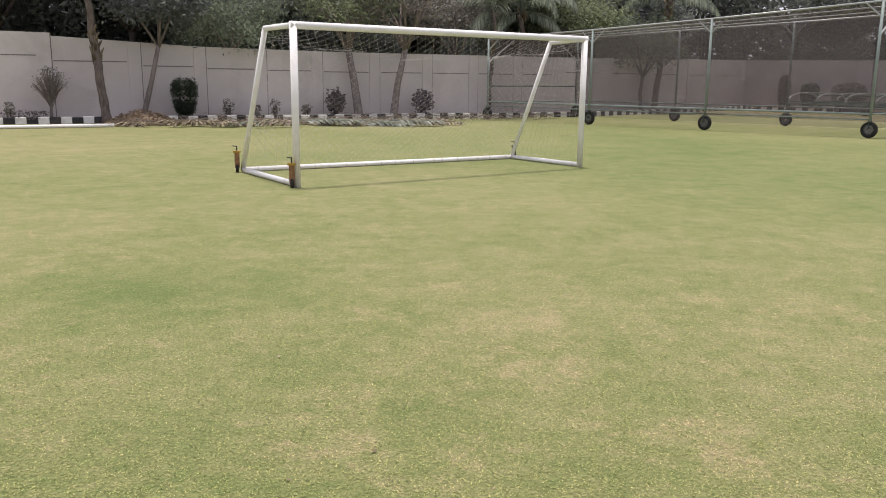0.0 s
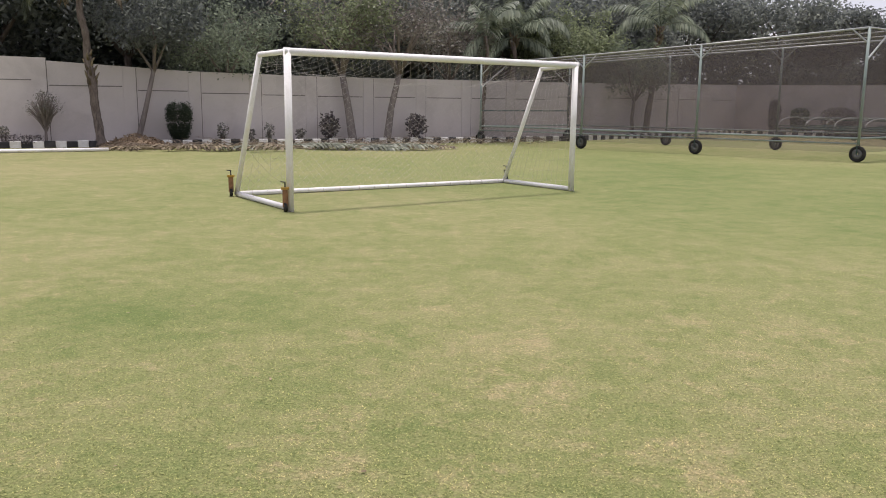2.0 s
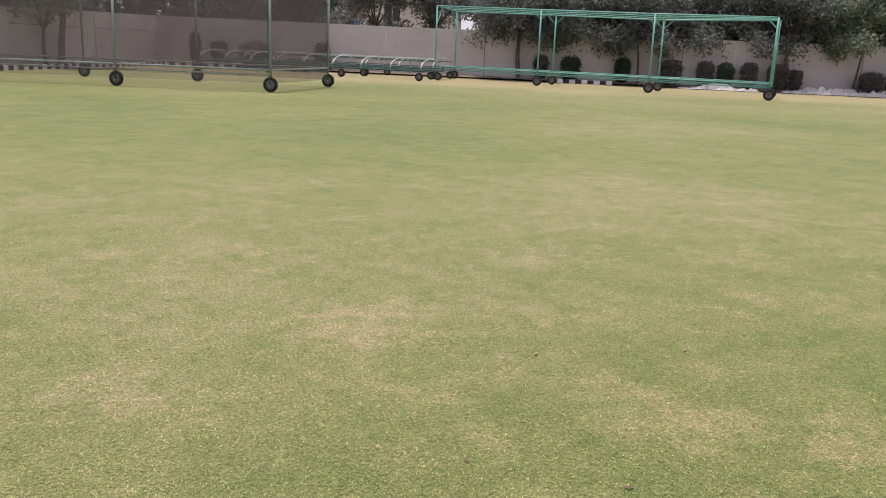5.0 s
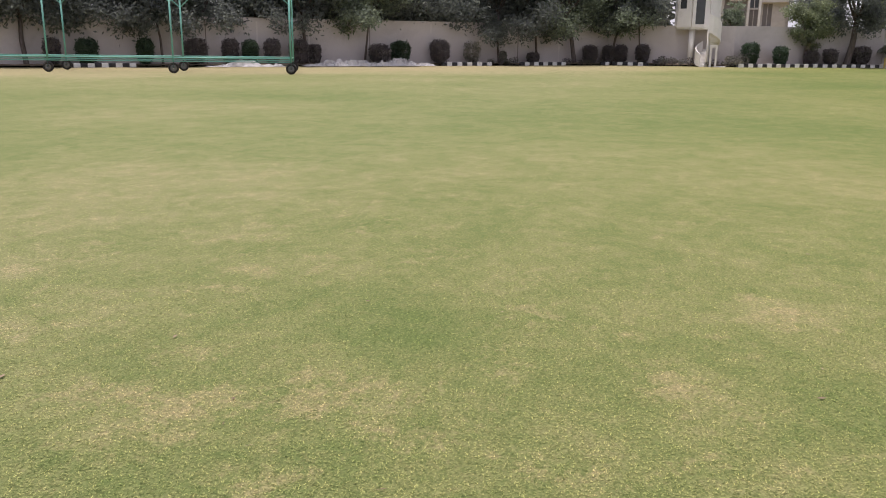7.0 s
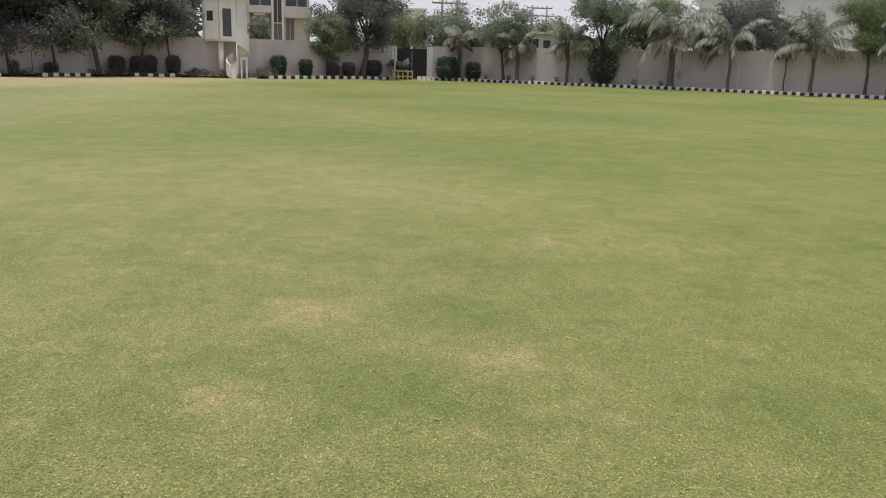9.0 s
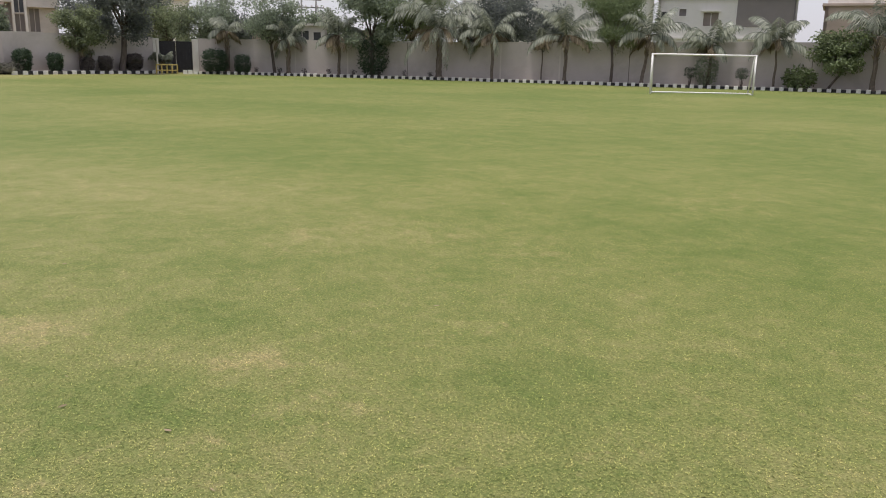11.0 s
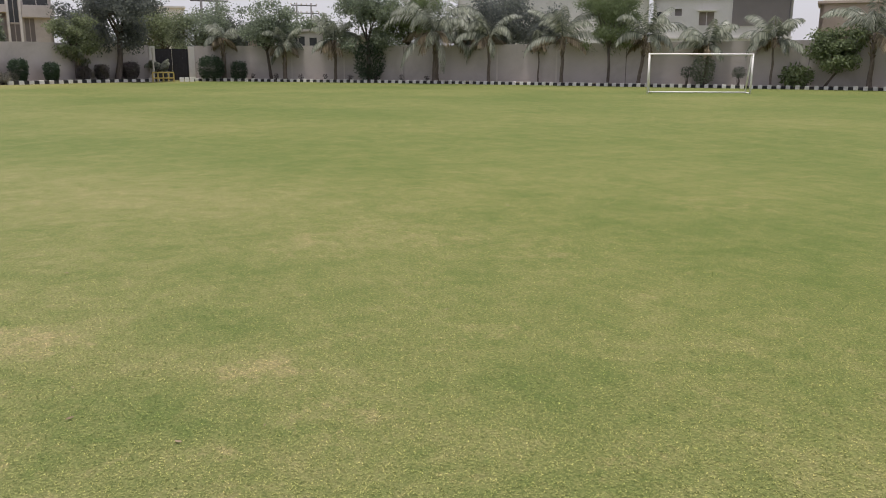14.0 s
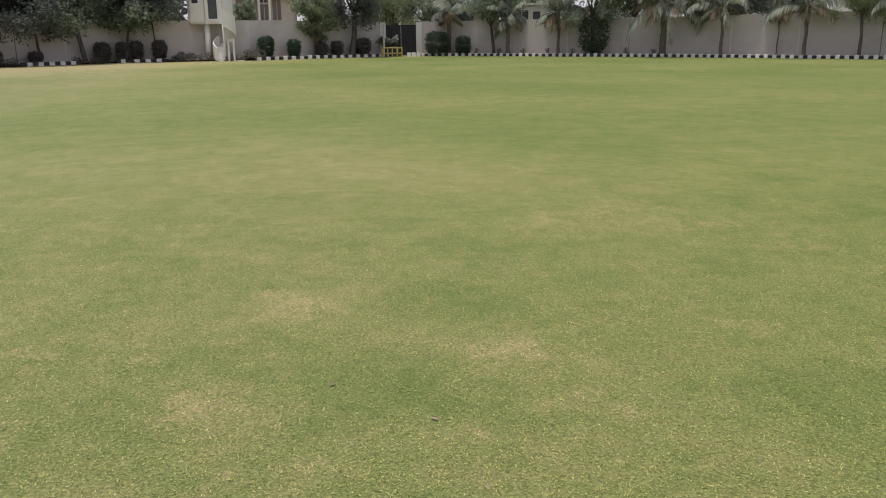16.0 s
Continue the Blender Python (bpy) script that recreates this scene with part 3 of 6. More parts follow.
        for diag in (1, -1):
            for k in range(-nv, nu + 1, 1):
                run = []
                for j in range(nv + 1):
                    i = k + j if diag > 0 else k + nv - j
                    if 0 <= i <= nu:
                        run.append(rear(i / nu, j / nv))
                if len(run) > 1:
                    net.tube(run, 0.0015, 3, False)
        part("net", net, "net_cord", g, "pale slack knotted cord netting")
        for a, b, c, bend, strands, rungs in ((fl, bl, tl, 0.08, 5, 3), (fr, br, tr, 0.05, 13, 12)):
            side = Shape()
            for k in range(strands):
                w = k / (strands - 1)
                p = (a + up - lift).lerp(c, min(1, w * 1.3))
                q = a.lerp(b, 0.15 + 0.85 * w) + Vector((0, 0, 0.06))
                mid = p.lerp(q, 0.5) + Vector((rng.uniform(-bend, bend), rng.uniform(-bend, bend), -0.05))
                side.tube([p, mid, q], 0.0015, 3, False)
            for k in range(1, rungs):
                w = k / rungs
                p = a.lerp(a + up, 1 - w) + (b - a) * 0.02
                q = c.lerp(b, w)
                side.tube([p, p.lerp(q, 0.5) + Vector((0, 0, -0.07)), q], 0.0015, 3, False)
            part("side_net", side, "net_cord", g, "pale slack knotted cord netting")
        for k in range(16):
            p = bl.lerp(br, (k + 0.5 + rng.uniform(-0.3, 0.3)) / 16) + Vector((0, 0, thin))
            part("net_tie", Shape().ring(p, br - bl, [(-0.006, thin + 0.001), (-0.006, thin + 0.008), (0.006, thin + 0.008), (0.006, thin + 0.001)], 8), "net_cord", g)
    return g


near_goal = goal_frame("football_goal", "white painted portable football goal with slack net and rusty brackets",
                       [(-2.215, 12.36), (2.60, 15.75), (1.42, 17.25), (-3.50, 14.30)], 2.43, 0.47, 0.056, True, True)
far_goal = goal_frame("football_goal", "white painted portable football goal without a net near the wall",
                      [(34.73, -28.75), (32.38, -33.40), (33.61, -34.30), (35.90, -29.80)], 2.02, 0.25, 0.046, False, False)


# ---- practice cages ----
def caster(parent, at, axis, radius, post_foot):
    """A tyred wheel on a short fork under a post."""
    c = Vector((at[0], at[1], radius))
    w = part("wheel", Shape().tube([c + Vector((0, 0, radius + 0.02)), post_foot], 0.03, 8), "green_pipe", parent)
    r = radius
    part("tyre", Shape().ring(c, axis, [(-0.05, r * 0.62), (-0.065, r * 0.8), (-0.045, r * 0.97), (0, r), (0.045, r * 0.97), (0.065, r * 0.8), (0.05, r * 0.62)], 22), "rubber", w, "worn black tyre", True)
    part("rim", Shape().ring(c, axis, [(-0.04, 0.03), (-0.03, r * 0.35), (-0.045, r * 0.63), (0.045, r * 0.63), (0.03, r * 0.35), (0.04, 0.03)], 16), "rim", w, "grey steel rim", True)
    ax = Vector(axis).normalized()
    part("fork", Shape().tube([c - ax * 0.08, c - ax * 0.08 + Vector((0, 0, r + 0.03)), c + ax * 0.08 + Vector((0, 0, r + 0.03)), c + ax * 0.08], 0.015, 6), "dark_pipe", w)


def practice_cage(name, label, near, deep, tops_near, tops_back, paint, pale, wheel_r, nets, mid_end, braces):
    """A wheeled tubular cage: near is the row of near post feet, deep the way to the back row."""
    base = Vector((*near[0], 0))
    g = thing(name, label, "practice cage", base)
    near = [Vector((*p, 0)) - base for p in near]
    deep = Vector((*deep, 0))
    back = [p + deep for p in near]
    n = len(near)
    axis = deep.normalized()
    along = (near[-1] - near[0]).normalized()
    zr = 2 * wheel_r + 0.22
    for row, tops in ((near, tops_near), (back, tops_back)):
        for i, p in enumerate(row):
            foot, head = p + Vector((0, 0, 2 * wheel_r + 0.04)), p + Vector((0, 0, tops[i]))
            part("post", Shape().tube([foot, head], 0.042, 10), paint, g, "", True)
            caster(g, p, axis, wheel_r, foot)
            if braces:
                arms = [s for s in (-1, 1) if 0 <= i + s < n]
                for s in arms:
                    part("brace", Shape().tube([head - Vector((0, 0, 0.45)), head + along * s * 0.48 - Vector((0, 0, 0.02))], 0.026, 8), pale, g)
        part("top_rail", Shape().tube([p + Vector((0, 0, t)) for p, t in zip(row, tops)], 0.032, 8), pale, g, "", True)
        part("bottom_rail", Shape().tube([p + Vector((0, 0, zr)) for p in row], 0.032, 8), paint, g, "", True)
        part("bottom_rail", Shape().tube([p + Vector((0, 0, zr - 0.16)) for p in row], 0.022, 8), paint, g, "", True)
    for i in range(n):
        a, b = near[i] + Vector((0, 0, tops_near[i])), back[i] + Vector((0, 0, tops_back[i]))
        if i in (0, n - 1) or not nets:
            part("cross_rail", Shape().tube([a, b], 0.03, 8), pale, g)
        if i in (0, n - 1):
            part("end_rail", Shape().tube([near[i] + Vector((0, 0, zr)), back[i] + Vector((0, 0, zr))], 0.028, 8), paint, g)
            part("brace", Shape().tube([near[i] + Vector((0, 0, tops_near[i] - 0.95)), a.lerp(b, 0.28)], 0.03, 8), pale, g)
            part("brace", Shape().tube([back[i] + Vector((0, 0, tops_back[i] - 0.95)), b.lerp(a, 0.28)], 0.03, 8), pale, g)
    for w in (0.33, 0.66):
        part("roof_rail", Shape().tube([(p + Vector((0, 0, a))).lerp(q + Vector((0, 0, b)), w) for p, q, a, b in zip(near, back, tops_near, tops_back)], 0.022, 8), pale, g)
    if mid_end:
        part("mid_rail", Shape().tube([near[0] + Vector((0, 0, 1.35)), back[0] + Vector((0, 0, 1.35))], 0.025, 8), "dark_pipe", g)
    if nets:
        def sheet(a0, a1, b0, b1, cu, cv, sag):
            s = Shape()
            grid = [[a0.lerp(a1, i / cu).lerp(b0.lerp(b1, i / cu), j / cv) for i in range(cu + 1)] for j in range(cv + 1)]
            for j, r in enumerate(grid):
                for i, p in enumerate(r):
                    u, v = i / cu, j / cv
                    p += sag * (0.5 + 0.5 * math.sin(7 * u * cu / 4 + 3 * v)) * math.sin(math.pi * min(1, v + 0.02))
            for j in range(cv):
                for i in range(cu):
                    s.face(grid[j][i], grid[j][i + 1], grid[j + 1][i + 1], grid[j + 1][i])
            return s
        z = Vector((0, 0, 0.28))
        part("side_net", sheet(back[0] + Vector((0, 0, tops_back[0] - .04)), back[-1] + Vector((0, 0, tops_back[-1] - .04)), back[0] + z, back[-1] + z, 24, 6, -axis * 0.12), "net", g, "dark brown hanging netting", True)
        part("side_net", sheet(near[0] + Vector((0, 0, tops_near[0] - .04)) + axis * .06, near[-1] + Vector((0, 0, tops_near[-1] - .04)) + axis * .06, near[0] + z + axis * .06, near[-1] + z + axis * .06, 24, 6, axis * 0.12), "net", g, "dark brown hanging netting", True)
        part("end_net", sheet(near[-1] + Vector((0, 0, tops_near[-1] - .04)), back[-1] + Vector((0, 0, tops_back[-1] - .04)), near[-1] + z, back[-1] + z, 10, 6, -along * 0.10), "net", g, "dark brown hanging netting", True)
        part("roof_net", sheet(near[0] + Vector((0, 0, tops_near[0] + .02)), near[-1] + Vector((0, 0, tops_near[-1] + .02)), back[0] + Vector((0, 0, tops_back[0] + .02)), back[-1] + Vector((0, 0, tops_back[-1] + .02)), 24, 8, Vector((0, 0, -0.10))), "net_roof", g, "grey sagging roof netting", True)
    return g


practice_cage("practice_cage", "wheeled green pipe cricket cage hung with dark netting",
              [(1.75, 33.95), (5.40, 31.05), (8.85, 28.25), (12.76, 24.92)], (4.10, 3.30), [3.20, 3.42, 3.66, 3.98], [3.40, 3.62, 3.80, 4.03], "green_pipe", "pale_pipe", 0.25, True, True, True)
practice_cage("practice_cage", "bare wheeled teal pipe cricket cage without netting",
              [(28.11, 36.03), (30.13, 30.20), (32.05, 24.72), (33.83, 19.62)], (2.45, 1.35), [3.85, 3.70, 3.58, 3.50], [3.72, 3.58, 3.44, 3.50], "teal_pipe", "teal_pipe", 0.24, False, False, True)


def cover_trolley(near_end, far_end, width, hoops):
    """A long low wheeled frame with bent hoops that carries a pitch cover."""
    a, b = Vector((*far_end, 0)), Vector((*near_end, 0))
    g = thing("cover_trolley", "low dark green wheeled pitch cover frame with bent hoops", "cover trolley", a, 0, "pitch cover trolleys")
    d = (b - a).normalized()
    n = Vector((-d.y, d.x, 0)) * -1
    if n.x < 0:
        n = -n
    length = (b - a).length
    rail = Vector((0, 0, 0.50))
    for w in (0, width):
        part("side_rail", Shape().tube([n * w + rail, d * length + n * w + rail], 0.05, 8), "dark_pipe", g)
        part("side_rail", Shape().tube([n * w + rail * 1.25, d * length + n * w + rail * 1.25], 0.025, 8), "dark_pipe", g)
    part("ridge_rail", Shape().tube([n * width / 2 + Vector((0, 0, 1.06)), d * length + n * width / 2 + Vector((0, 0, 1.06))], 0.028, 8), "green_pipe", g)
    part("ridge_rail", Shape().tube([n * width * 0.85 + Vector((0, 0, 0.95)), d * length + n * width * 0.85 + Vector((0, 0, 0.95))], 0.022, 8), "dark_pipe", g)
    for i in range(9):
        p = d * (length * i / 8)
        part("cross_bar", Shape().tube([p + rail, p + n * width + rail], 0.03, 6), "dark_pipe", g)
    for i in range(hoops):
        p = d * (0.2 + (length - 0.4) * i / (hoops - 1))
        pts = [p + n * (width / 2 - width / 2 * math.cos(math.pi * k / 14)) + Vector((0, 0, 0.5 + 0.58 * math.sin(math.pi * k / 14) ** 0.75)) for k in range(15)]
        part("hoop", Shape().tube(pts, 0.030, 8), "pale_pipe", g, "pale bent pipe hoop", True)
    for i in range(4):
        for w in (0.05, width - 0.05):
            p = d * (0.3 + (length - 0.6) * i / 3) + n * w
            caster(g, p, n, 0.21, p + rail)
    return g


cover_trolley((25.3, 33.25), (18.4, 45.2), 2.6, 9)
cover_trolley((27.6, 35.3), (21.4, 46.0), 2.9, 7)


# ---- plants ----
def leaf_quads(rng, centres, sizes, lean=0.5, slim=0.42):
    """Folded leaf blades at the given points, with mixed directions."""
    count = len(centres)
    a = rng.normal(size=(count, 3))
    a[:, 2] = a[:, 2] * 0.7 - lean
    a /= np.linalg.norm(a, axis=1, keepdims=True)
    b = np.cross(a, rng.normal(size=(count, 3)))
    b /= np.linalg.norm(b, axis=1, keepdims=True) + 1e-9
    s = sizes[:, None]
    q = np.empty((count, 4, 3))
    q[:, 0] = centres
    q[:, 1] = centres + a * s * 0.5 + b * s * slim * 0.5
    q[:, 2] = centres + a * s
    q[:, 3] = centres + a * s * 0.45 - b * s * slim * 0.5
    return q


def clumped(rng, clumps, count, shell=0.45):
    """Points gathered towards the outside of uneven clumps (x, y, z, rx, ry, rz)."""
    clumps = np.array(clumps, float)
    weight = clumps[:, 3] * clumps[:, 4] * clumps[:, 5]
    pick = rng.choice(len(clumps), size=count, p=weight / weight.sum())
    v = rng.normal(size=(count, 3))
    v /= np.linalg.norm(v, axis=1, keepdims=True)
    r = rng.random(count) ** shell
    r *= 0.78 + 0.22 * np.sin(v[:, 0] * 7 + pick) * np.cos(v[:, 1] * 6 + pick * 2) + 0.18 * rng.random(count)
    ragged = rng.normal(size=(count, 3)) * 0.17
    return clumps[pick, :3] + (v * r[:, None] + ragged) * clumps[pick, 3:]


def limbs(shape, rng, height, spread, radius, forks, lean=(0, 0), split=0.45):
    """A tapered trunk that divides into limbs; returns the limb ends."""
    top = Vector((lean[0], lean[1], height * split))
    mid = top * 0.5 + Vector((rng.uniform(-0.1, 0.1), rng.uniform(-0.1, 0.1), 0))
    shape.tube([(0, 0, -0.05), (0, 0, 0.12), mid, top], [radius * 1.45, radius * 1.1, radius * 0.9, radius * 0.75], 9)
    ends = []
    for i in range(forks):
        a = 2 * math.pi * (i + rng.uniform(-0.25, 0.25)) / forks
        end = top + Vector((math.cos(a) * spread * rng.uniform(0.45, 0.85), math.sin(a) * spread * rng.uniform(0.45, 0.85), height * (1 - split) * rng.uniform(0.45, 0.9)))
        bend = top.lerp(end, 0.5) + Vector((rng.uniform(-0.2, 0.2), rng.uniform(-0.2, 0.2), rng.uniform(0, 0.35)))
        shape.tube([top - Vector((0, 0, 0.1)), bend, end], [radius * 0.55, radius * 0.34, radius * 0.10], 6)
        ends.append(end)
        for _ in range(2):
            twig = bend.lerp(end, rng.uniform(0.1, 0.7))
            tip = twig + Vector((rng.uniform(-1, 1), rng.uniform(-1, 1), rng.uniform(-0.1, 0.7))) * spread * 0.4
            shape.tube([twig, tip], [radius * 0.2, radius * 0.05], 5)
            ends.append(tip)
    return ends


TREE_SEED = 10


def tree(at, height, spread, leaf, label, low=None, count=3200, size=0.26, trunk=0.16, lean=(0, 0), bark="bark", forks=5, split=0.42, droop=0.5, thin=1.0, twigs=0, slim=0.42, skirt=0):
    global TREE_SEED
    TREE_SEED += 1
    rng, nrng = random.Random(TREE_SEED), np.random.default_rng(TREE_SEED)
    g = thing("tree", label, "tree", (at[0], at[1], 0.0 if len(at) < 3 else at[2]))
    wood = Shape()
    ends = limbs(wood, rng, height * 0.9, spread, trunk, forks, lean, split)
    part("trunk", wood, bark, g, "", True)
    if twigs:
        spray = Shape()
        for _ in range(twigs):
            p = Vector(rng.choice(ends)) + Vector((rng.gauss(0, 0.3), rng.gauss(0, 0.3), rng.gauss(0, 0.35))) * spread * 0.6
            d = Vector((rng.uniform(-1, 1), rng.uniform(-1, 1), rng.uniform(-0.5, 0.9))) * rng.uniform(0.4, 1.0)
            bend = p + d * 0.5 + Vector((rng.gauss(0, 0.1), rng.gauss(0, 0.1), 0.08))
            spray.tube([p, bend, p + d], [0.016, 0.011, 0.004], 4)
            spray.tube([bend, bend + Vector((rng.gauss(0, 0.25), rng.gauss(0, 0.25), rng.uniform(0, 0.3)))], [0.008, 0.003], 4)
        tagged(part("twigs", spray, bark, g, "bare pale twigs"), kind="stuff")
    low = height * 0.4 if low is None else low
    spread *= 1.15
    size *= 0.92
    count = int(count * 3.2)
    mid = (low + height) / 2
    clumps = []
    for e in ends:
        r = spread * rng.uniform(0.26, 0.44)
        clumps.append((e.x, e.y, min(max(e.z, low + r * 0.5), height - r * 0.5), r, r, r * 0.75))
    for i in range(13):
        a, rr = rng.uniform(0, 6.28), spread * math.sqrt(rng.random()) * 0.78
        r = spread * rng.uniform(0.28, 0.46)
        clumps.append((lean[0] + math.cos(a) * rr, lean[1] + math.sin(a) * rr, rng.uniform(low + r * 0.4, height - r * 0.4), r, r, r * rng.uniform(0.6, 0.9)))
    for i in range(skirt):
        a, rr = rng.uniform(0, 6.28), spread * math.sqrt(rng.random()) * 0.85
        r = spread * rng.uniform(0.24, 0.38)
        clumps.append((lean[0] + math.cos(a) * rr, lean[1] + math.sin(a) * rr, low + r * 0.4 + rng.uniform(0, 1.3), r, r, r * rng.uniform(0.6, 0.9)))
    pts = clumped(nrng, clumps, int(count * thin), 0.5)
    pts[:, 2] = np.maximum(pts[:, 2], low - 0.5 * nrng.random(len(pts)))
    part("crown", quads_mesh("crown", leaf_quads(nrng, pts, size * nrng.uniform(0.6, 1.3, len(pts)), droop, slim)), leaf, g)
    return g


def bush(at, width, height, leaf, label, flat=0.0, count=1500, size=0.07, stem=0.0, group="", square=0.75):
    """A clipped or rounded shrub: short stems, a dense head of small leaves."""
    global TREE_SEED
    TREE_SEED += 1
    rng, nrng = random.Random(TREE_SEED), np.random.default_rng(TREE_SEED)
    g = thing("bush", label, "bush", (at[0], at[1], 0.10), rng.uniform(0, 360), group)
    head = height - stem
    wood = Shape()
    for i in range(4):
        a = i * 1.6 + rng.random()
        wood.tube([(0.04 * math.cos(a), 0.04 * math.sin(a), -0.08), (width * 0.2 * math.cos(a), width * 0.2 * math.sin(a), stem + head * 0.5)], [0.03, 0.012], 5)
    part("stem", wood, "bark", g)
    v = nrng.normal(size=(count, 3))
    v /= np.linalg.norm(v, axis=1, keepdims=True)
    v = np.sign(v) * np.abs(v) ** square
    r = nrng.random(count) ** 0.22
    taper = 1.0 - flat * (0.5 - 0.5 * v[:, 2])
    lump = 1 + 0.07 * np.sin(v[:, 0] * 9 + TREE_SEED) * np.sin(v[:, 1] * 8) + 0.05 * nrng.normal(size=count)
    pts = np.stack([v[:, 0] * r * lump * width / 2 * taper, v[:, 1] * r * lump * width / 2 * taper, stem + head / 2 + v[:, 2] * r * lump * head / 2], 1)
    part("foliage", quads_mesh("foliage", leaf_quads(nrng, pts, size * nrng.uniform(0.7, 1.4, count), 0.0, 0.55)), leaf, g)
    return g


def bare_bush(at, width, height, label):
    """A pruned shrub of bare forking twigs."""
    rng, nrng = random.Random(77), np.random.default_rng(77)
    g = thing("bush", label, "bush", (at[0], at[1], 0.10))
    wood = Shape()
    tips = []
    wood.tube([(0, 0, -0.05), (0.02, 0, height * 0.35)], [0.06, 0.04], 7)
    for i in range(150):
        a, w = rng.uniform(0, 6.28), rng.random() ** 0.5
        r = width / 2 * w
        z = height * (0.62 + 0.38 * math.sqrt(max(0, 1 - w * w)) * rng.choice((1, 1, 0.6, 0.2)))
        tip = Vector((r * math.cos(a), r * math.sin(a), z))
        wood.tube([(0.02, 0, height * rng.uniform(0.2, 0.36)), tip * 0.6 + Vector((0, 0, height * 0.16)), tip], [0.016, 0.011, 0.005], 4)
        tips.append(tip)
    part("branchwork", wood, "bark_pale", g)
    pts = np.array([tuple(rng.choice(tips) + Vector((rng.gauss(0, .07), rng.gauss(0, .07), rng.gauss(0, .07)))) for _ in range(900)])
    part("foliage", quads_mesh("foliage", leaf_quads(nrng, pts, nrng.uniform(0.04, 0.08, len(pts)), 0)), "leaf_grey", g)
    return g


def frond_geometry(quads, ribs, rng, root, heading, length, rise, droop, leaflet, pairs=34, twist=0.0, hang=0.0):
    """One feathered palm leaf: a bent rib and two rows of hanging leaflets."""
    h = Vector((math.cos(heading), math.sin(heading), 0))
    side = Vector((-h.y, h.x, 0))
    pts = []
    p, a = Vector(root), rise
    steps = 12
    for i in range(steps + 1):
        pts.append(p.copy())
        p = p + (h * math.cos(a) + Vector((0, 0, math.sin(a)))) * length / steps
        a -= droop / steps * (0.4 + 1.2 * i / steps)
    ribs.tube(pts, [0.028 * (1 - 0.85 * i / steps) + 0.004 for i in range(steps + 1)], 5)
    for k in range(pairs):
        u = 0.14 + 0.86 * (k + 0.5) / pairs
        f = u * steps
        i = min(int(f), steps - 1)
        c = pts[i].lerp(pts[i + 1], f - i)
        along = (pts[i + 1] - pts[i]).normalized()
        size = leaflet * (math.sin(math.pi * (0.12 + 0.80 * u)) ** 0.7)
        for s in (-1, 1):
            way = (side * s * 0.8 + along * 0.65 + Vector((0, 0, rng.uniform(-0.75, -0.05) + twist - hang))).normalized()
            tip = c + way * size * rng.uniform(0.8, 1.1) - Vector((0, 0, size * 0.22))
            midp = c.lerp(tip, 0.5) + Vector((0, 0, size * 0.10))
            wide = along * 0.036
            quads.append((c - wide, midp - wide * 1.2, tip, midp + wide * 1.2))


def palm(at, crown_z, length, fronds, label, dry=3, radius=0.17, lean=(0, 0), leaflet=0.6, base_z=0.05, leaf="frond", boots=0.5, spears=3, boots_from=0.0):
    """A coconut palm: ringed trunk with old leaf boots, an upright plume, arching fronds and hanging ones."""
    global TREE_SEED
    TREE_SEED += 1
    rng = random.Random(TREE_SEED)
    g = thing("palm_tree", label, "palm tree", (at[0], at[1], base_z))
    top = Vector((lean[0], lean[1], crown_z))
    stem = Shape()
    n = max(4, int(crown_z / 0.13))
    bow = [top * (i / n) + Vector((0.07 * math.sin(i * 0.5), 0.05 * math.sin(i * 0.37), 0)) * (i / n) for i in range(n + 1)]
    stem.tube(bow, [radius * (1.55 if i == 0 else 1.25 if i == 1 else 1.0) * (1 - 0.3 * i / n) * rng.uniform(0.92, 1.10) for i in range(n + 1)], 10)
    part("trunk", stem, "palm_bark", g, "", True)
    sheath = Shape()
    for k in range(18):
        a = k * 2.4 + rng.uniform(-0.4, 0.4)
        w = 1 - (boots_from + boots * (k + 0.5) / 18) / max(crown_z, 0.5)
        p = top * w + Vector((math.cos(a), math.sin(a), 0)) * radius * 0.6
        out = Vector((math.cos(a) * rng.uniform(0.06, 0.2), math.sin(a) * rng.uniform(0.06, 0.2), rng.uniform(0.14, 0.34)))
        sheath.tube([p, p + out * 0.6, p + out], [0.055, 0.04, 0.015], 5)
    part("leaf_sheath", sheath, "frond_dry", g, "torn brown leaf boots", True)
    for kind, count, name in ((leaf, fronds, "crown"), ("frond_dry", dry, "dry_fronds")):
        if not count:
            continue
        quads, ribs = [], Shape()
        for i in range(count):
            a = i * 2.399 + rng.uniform(-0.35, 0.35)
            hang = 0.35
            if kind == "frond_dry":
                rise, bend, reach = rng.uniform(-0.3, 0.25), rng.uniform(1.0, 1.5), 0.7
                hang = 0.7
            elif i < spears:
                rise, bend, reach = rng.uniform(1.0, 1.3), rng.uniform(0.7, 1.5), 0.95
                hang = 0.2
            elif i < spears + (count - spears) * 0.6:
                rise, bend, reach = rng.uniform(0.65, 1.25), rng.uniform(1.4, 2.9), 1.1
            else:
                rise, bend, reach = rng.uniform(-0.2, 0.55), rng.uniform(1.6, 2.3), 0.95
                hang = 0.6
            frond_geometry(quads, ribs, rng, top, a, length * reach * rng.uniform(0.85, 1.1), rise, bend, leaflet * rng.uniform(0.95, 1.25), 40, 0.0, hang + 0.1)
        part("ribs" if kind != "frond_dry" else "dry_ribs", ribs, kind, g)
        part(name, quads_mesh(name, np.array([[tuple(v) for v in q] for q in quads])), kind, g)
    return g


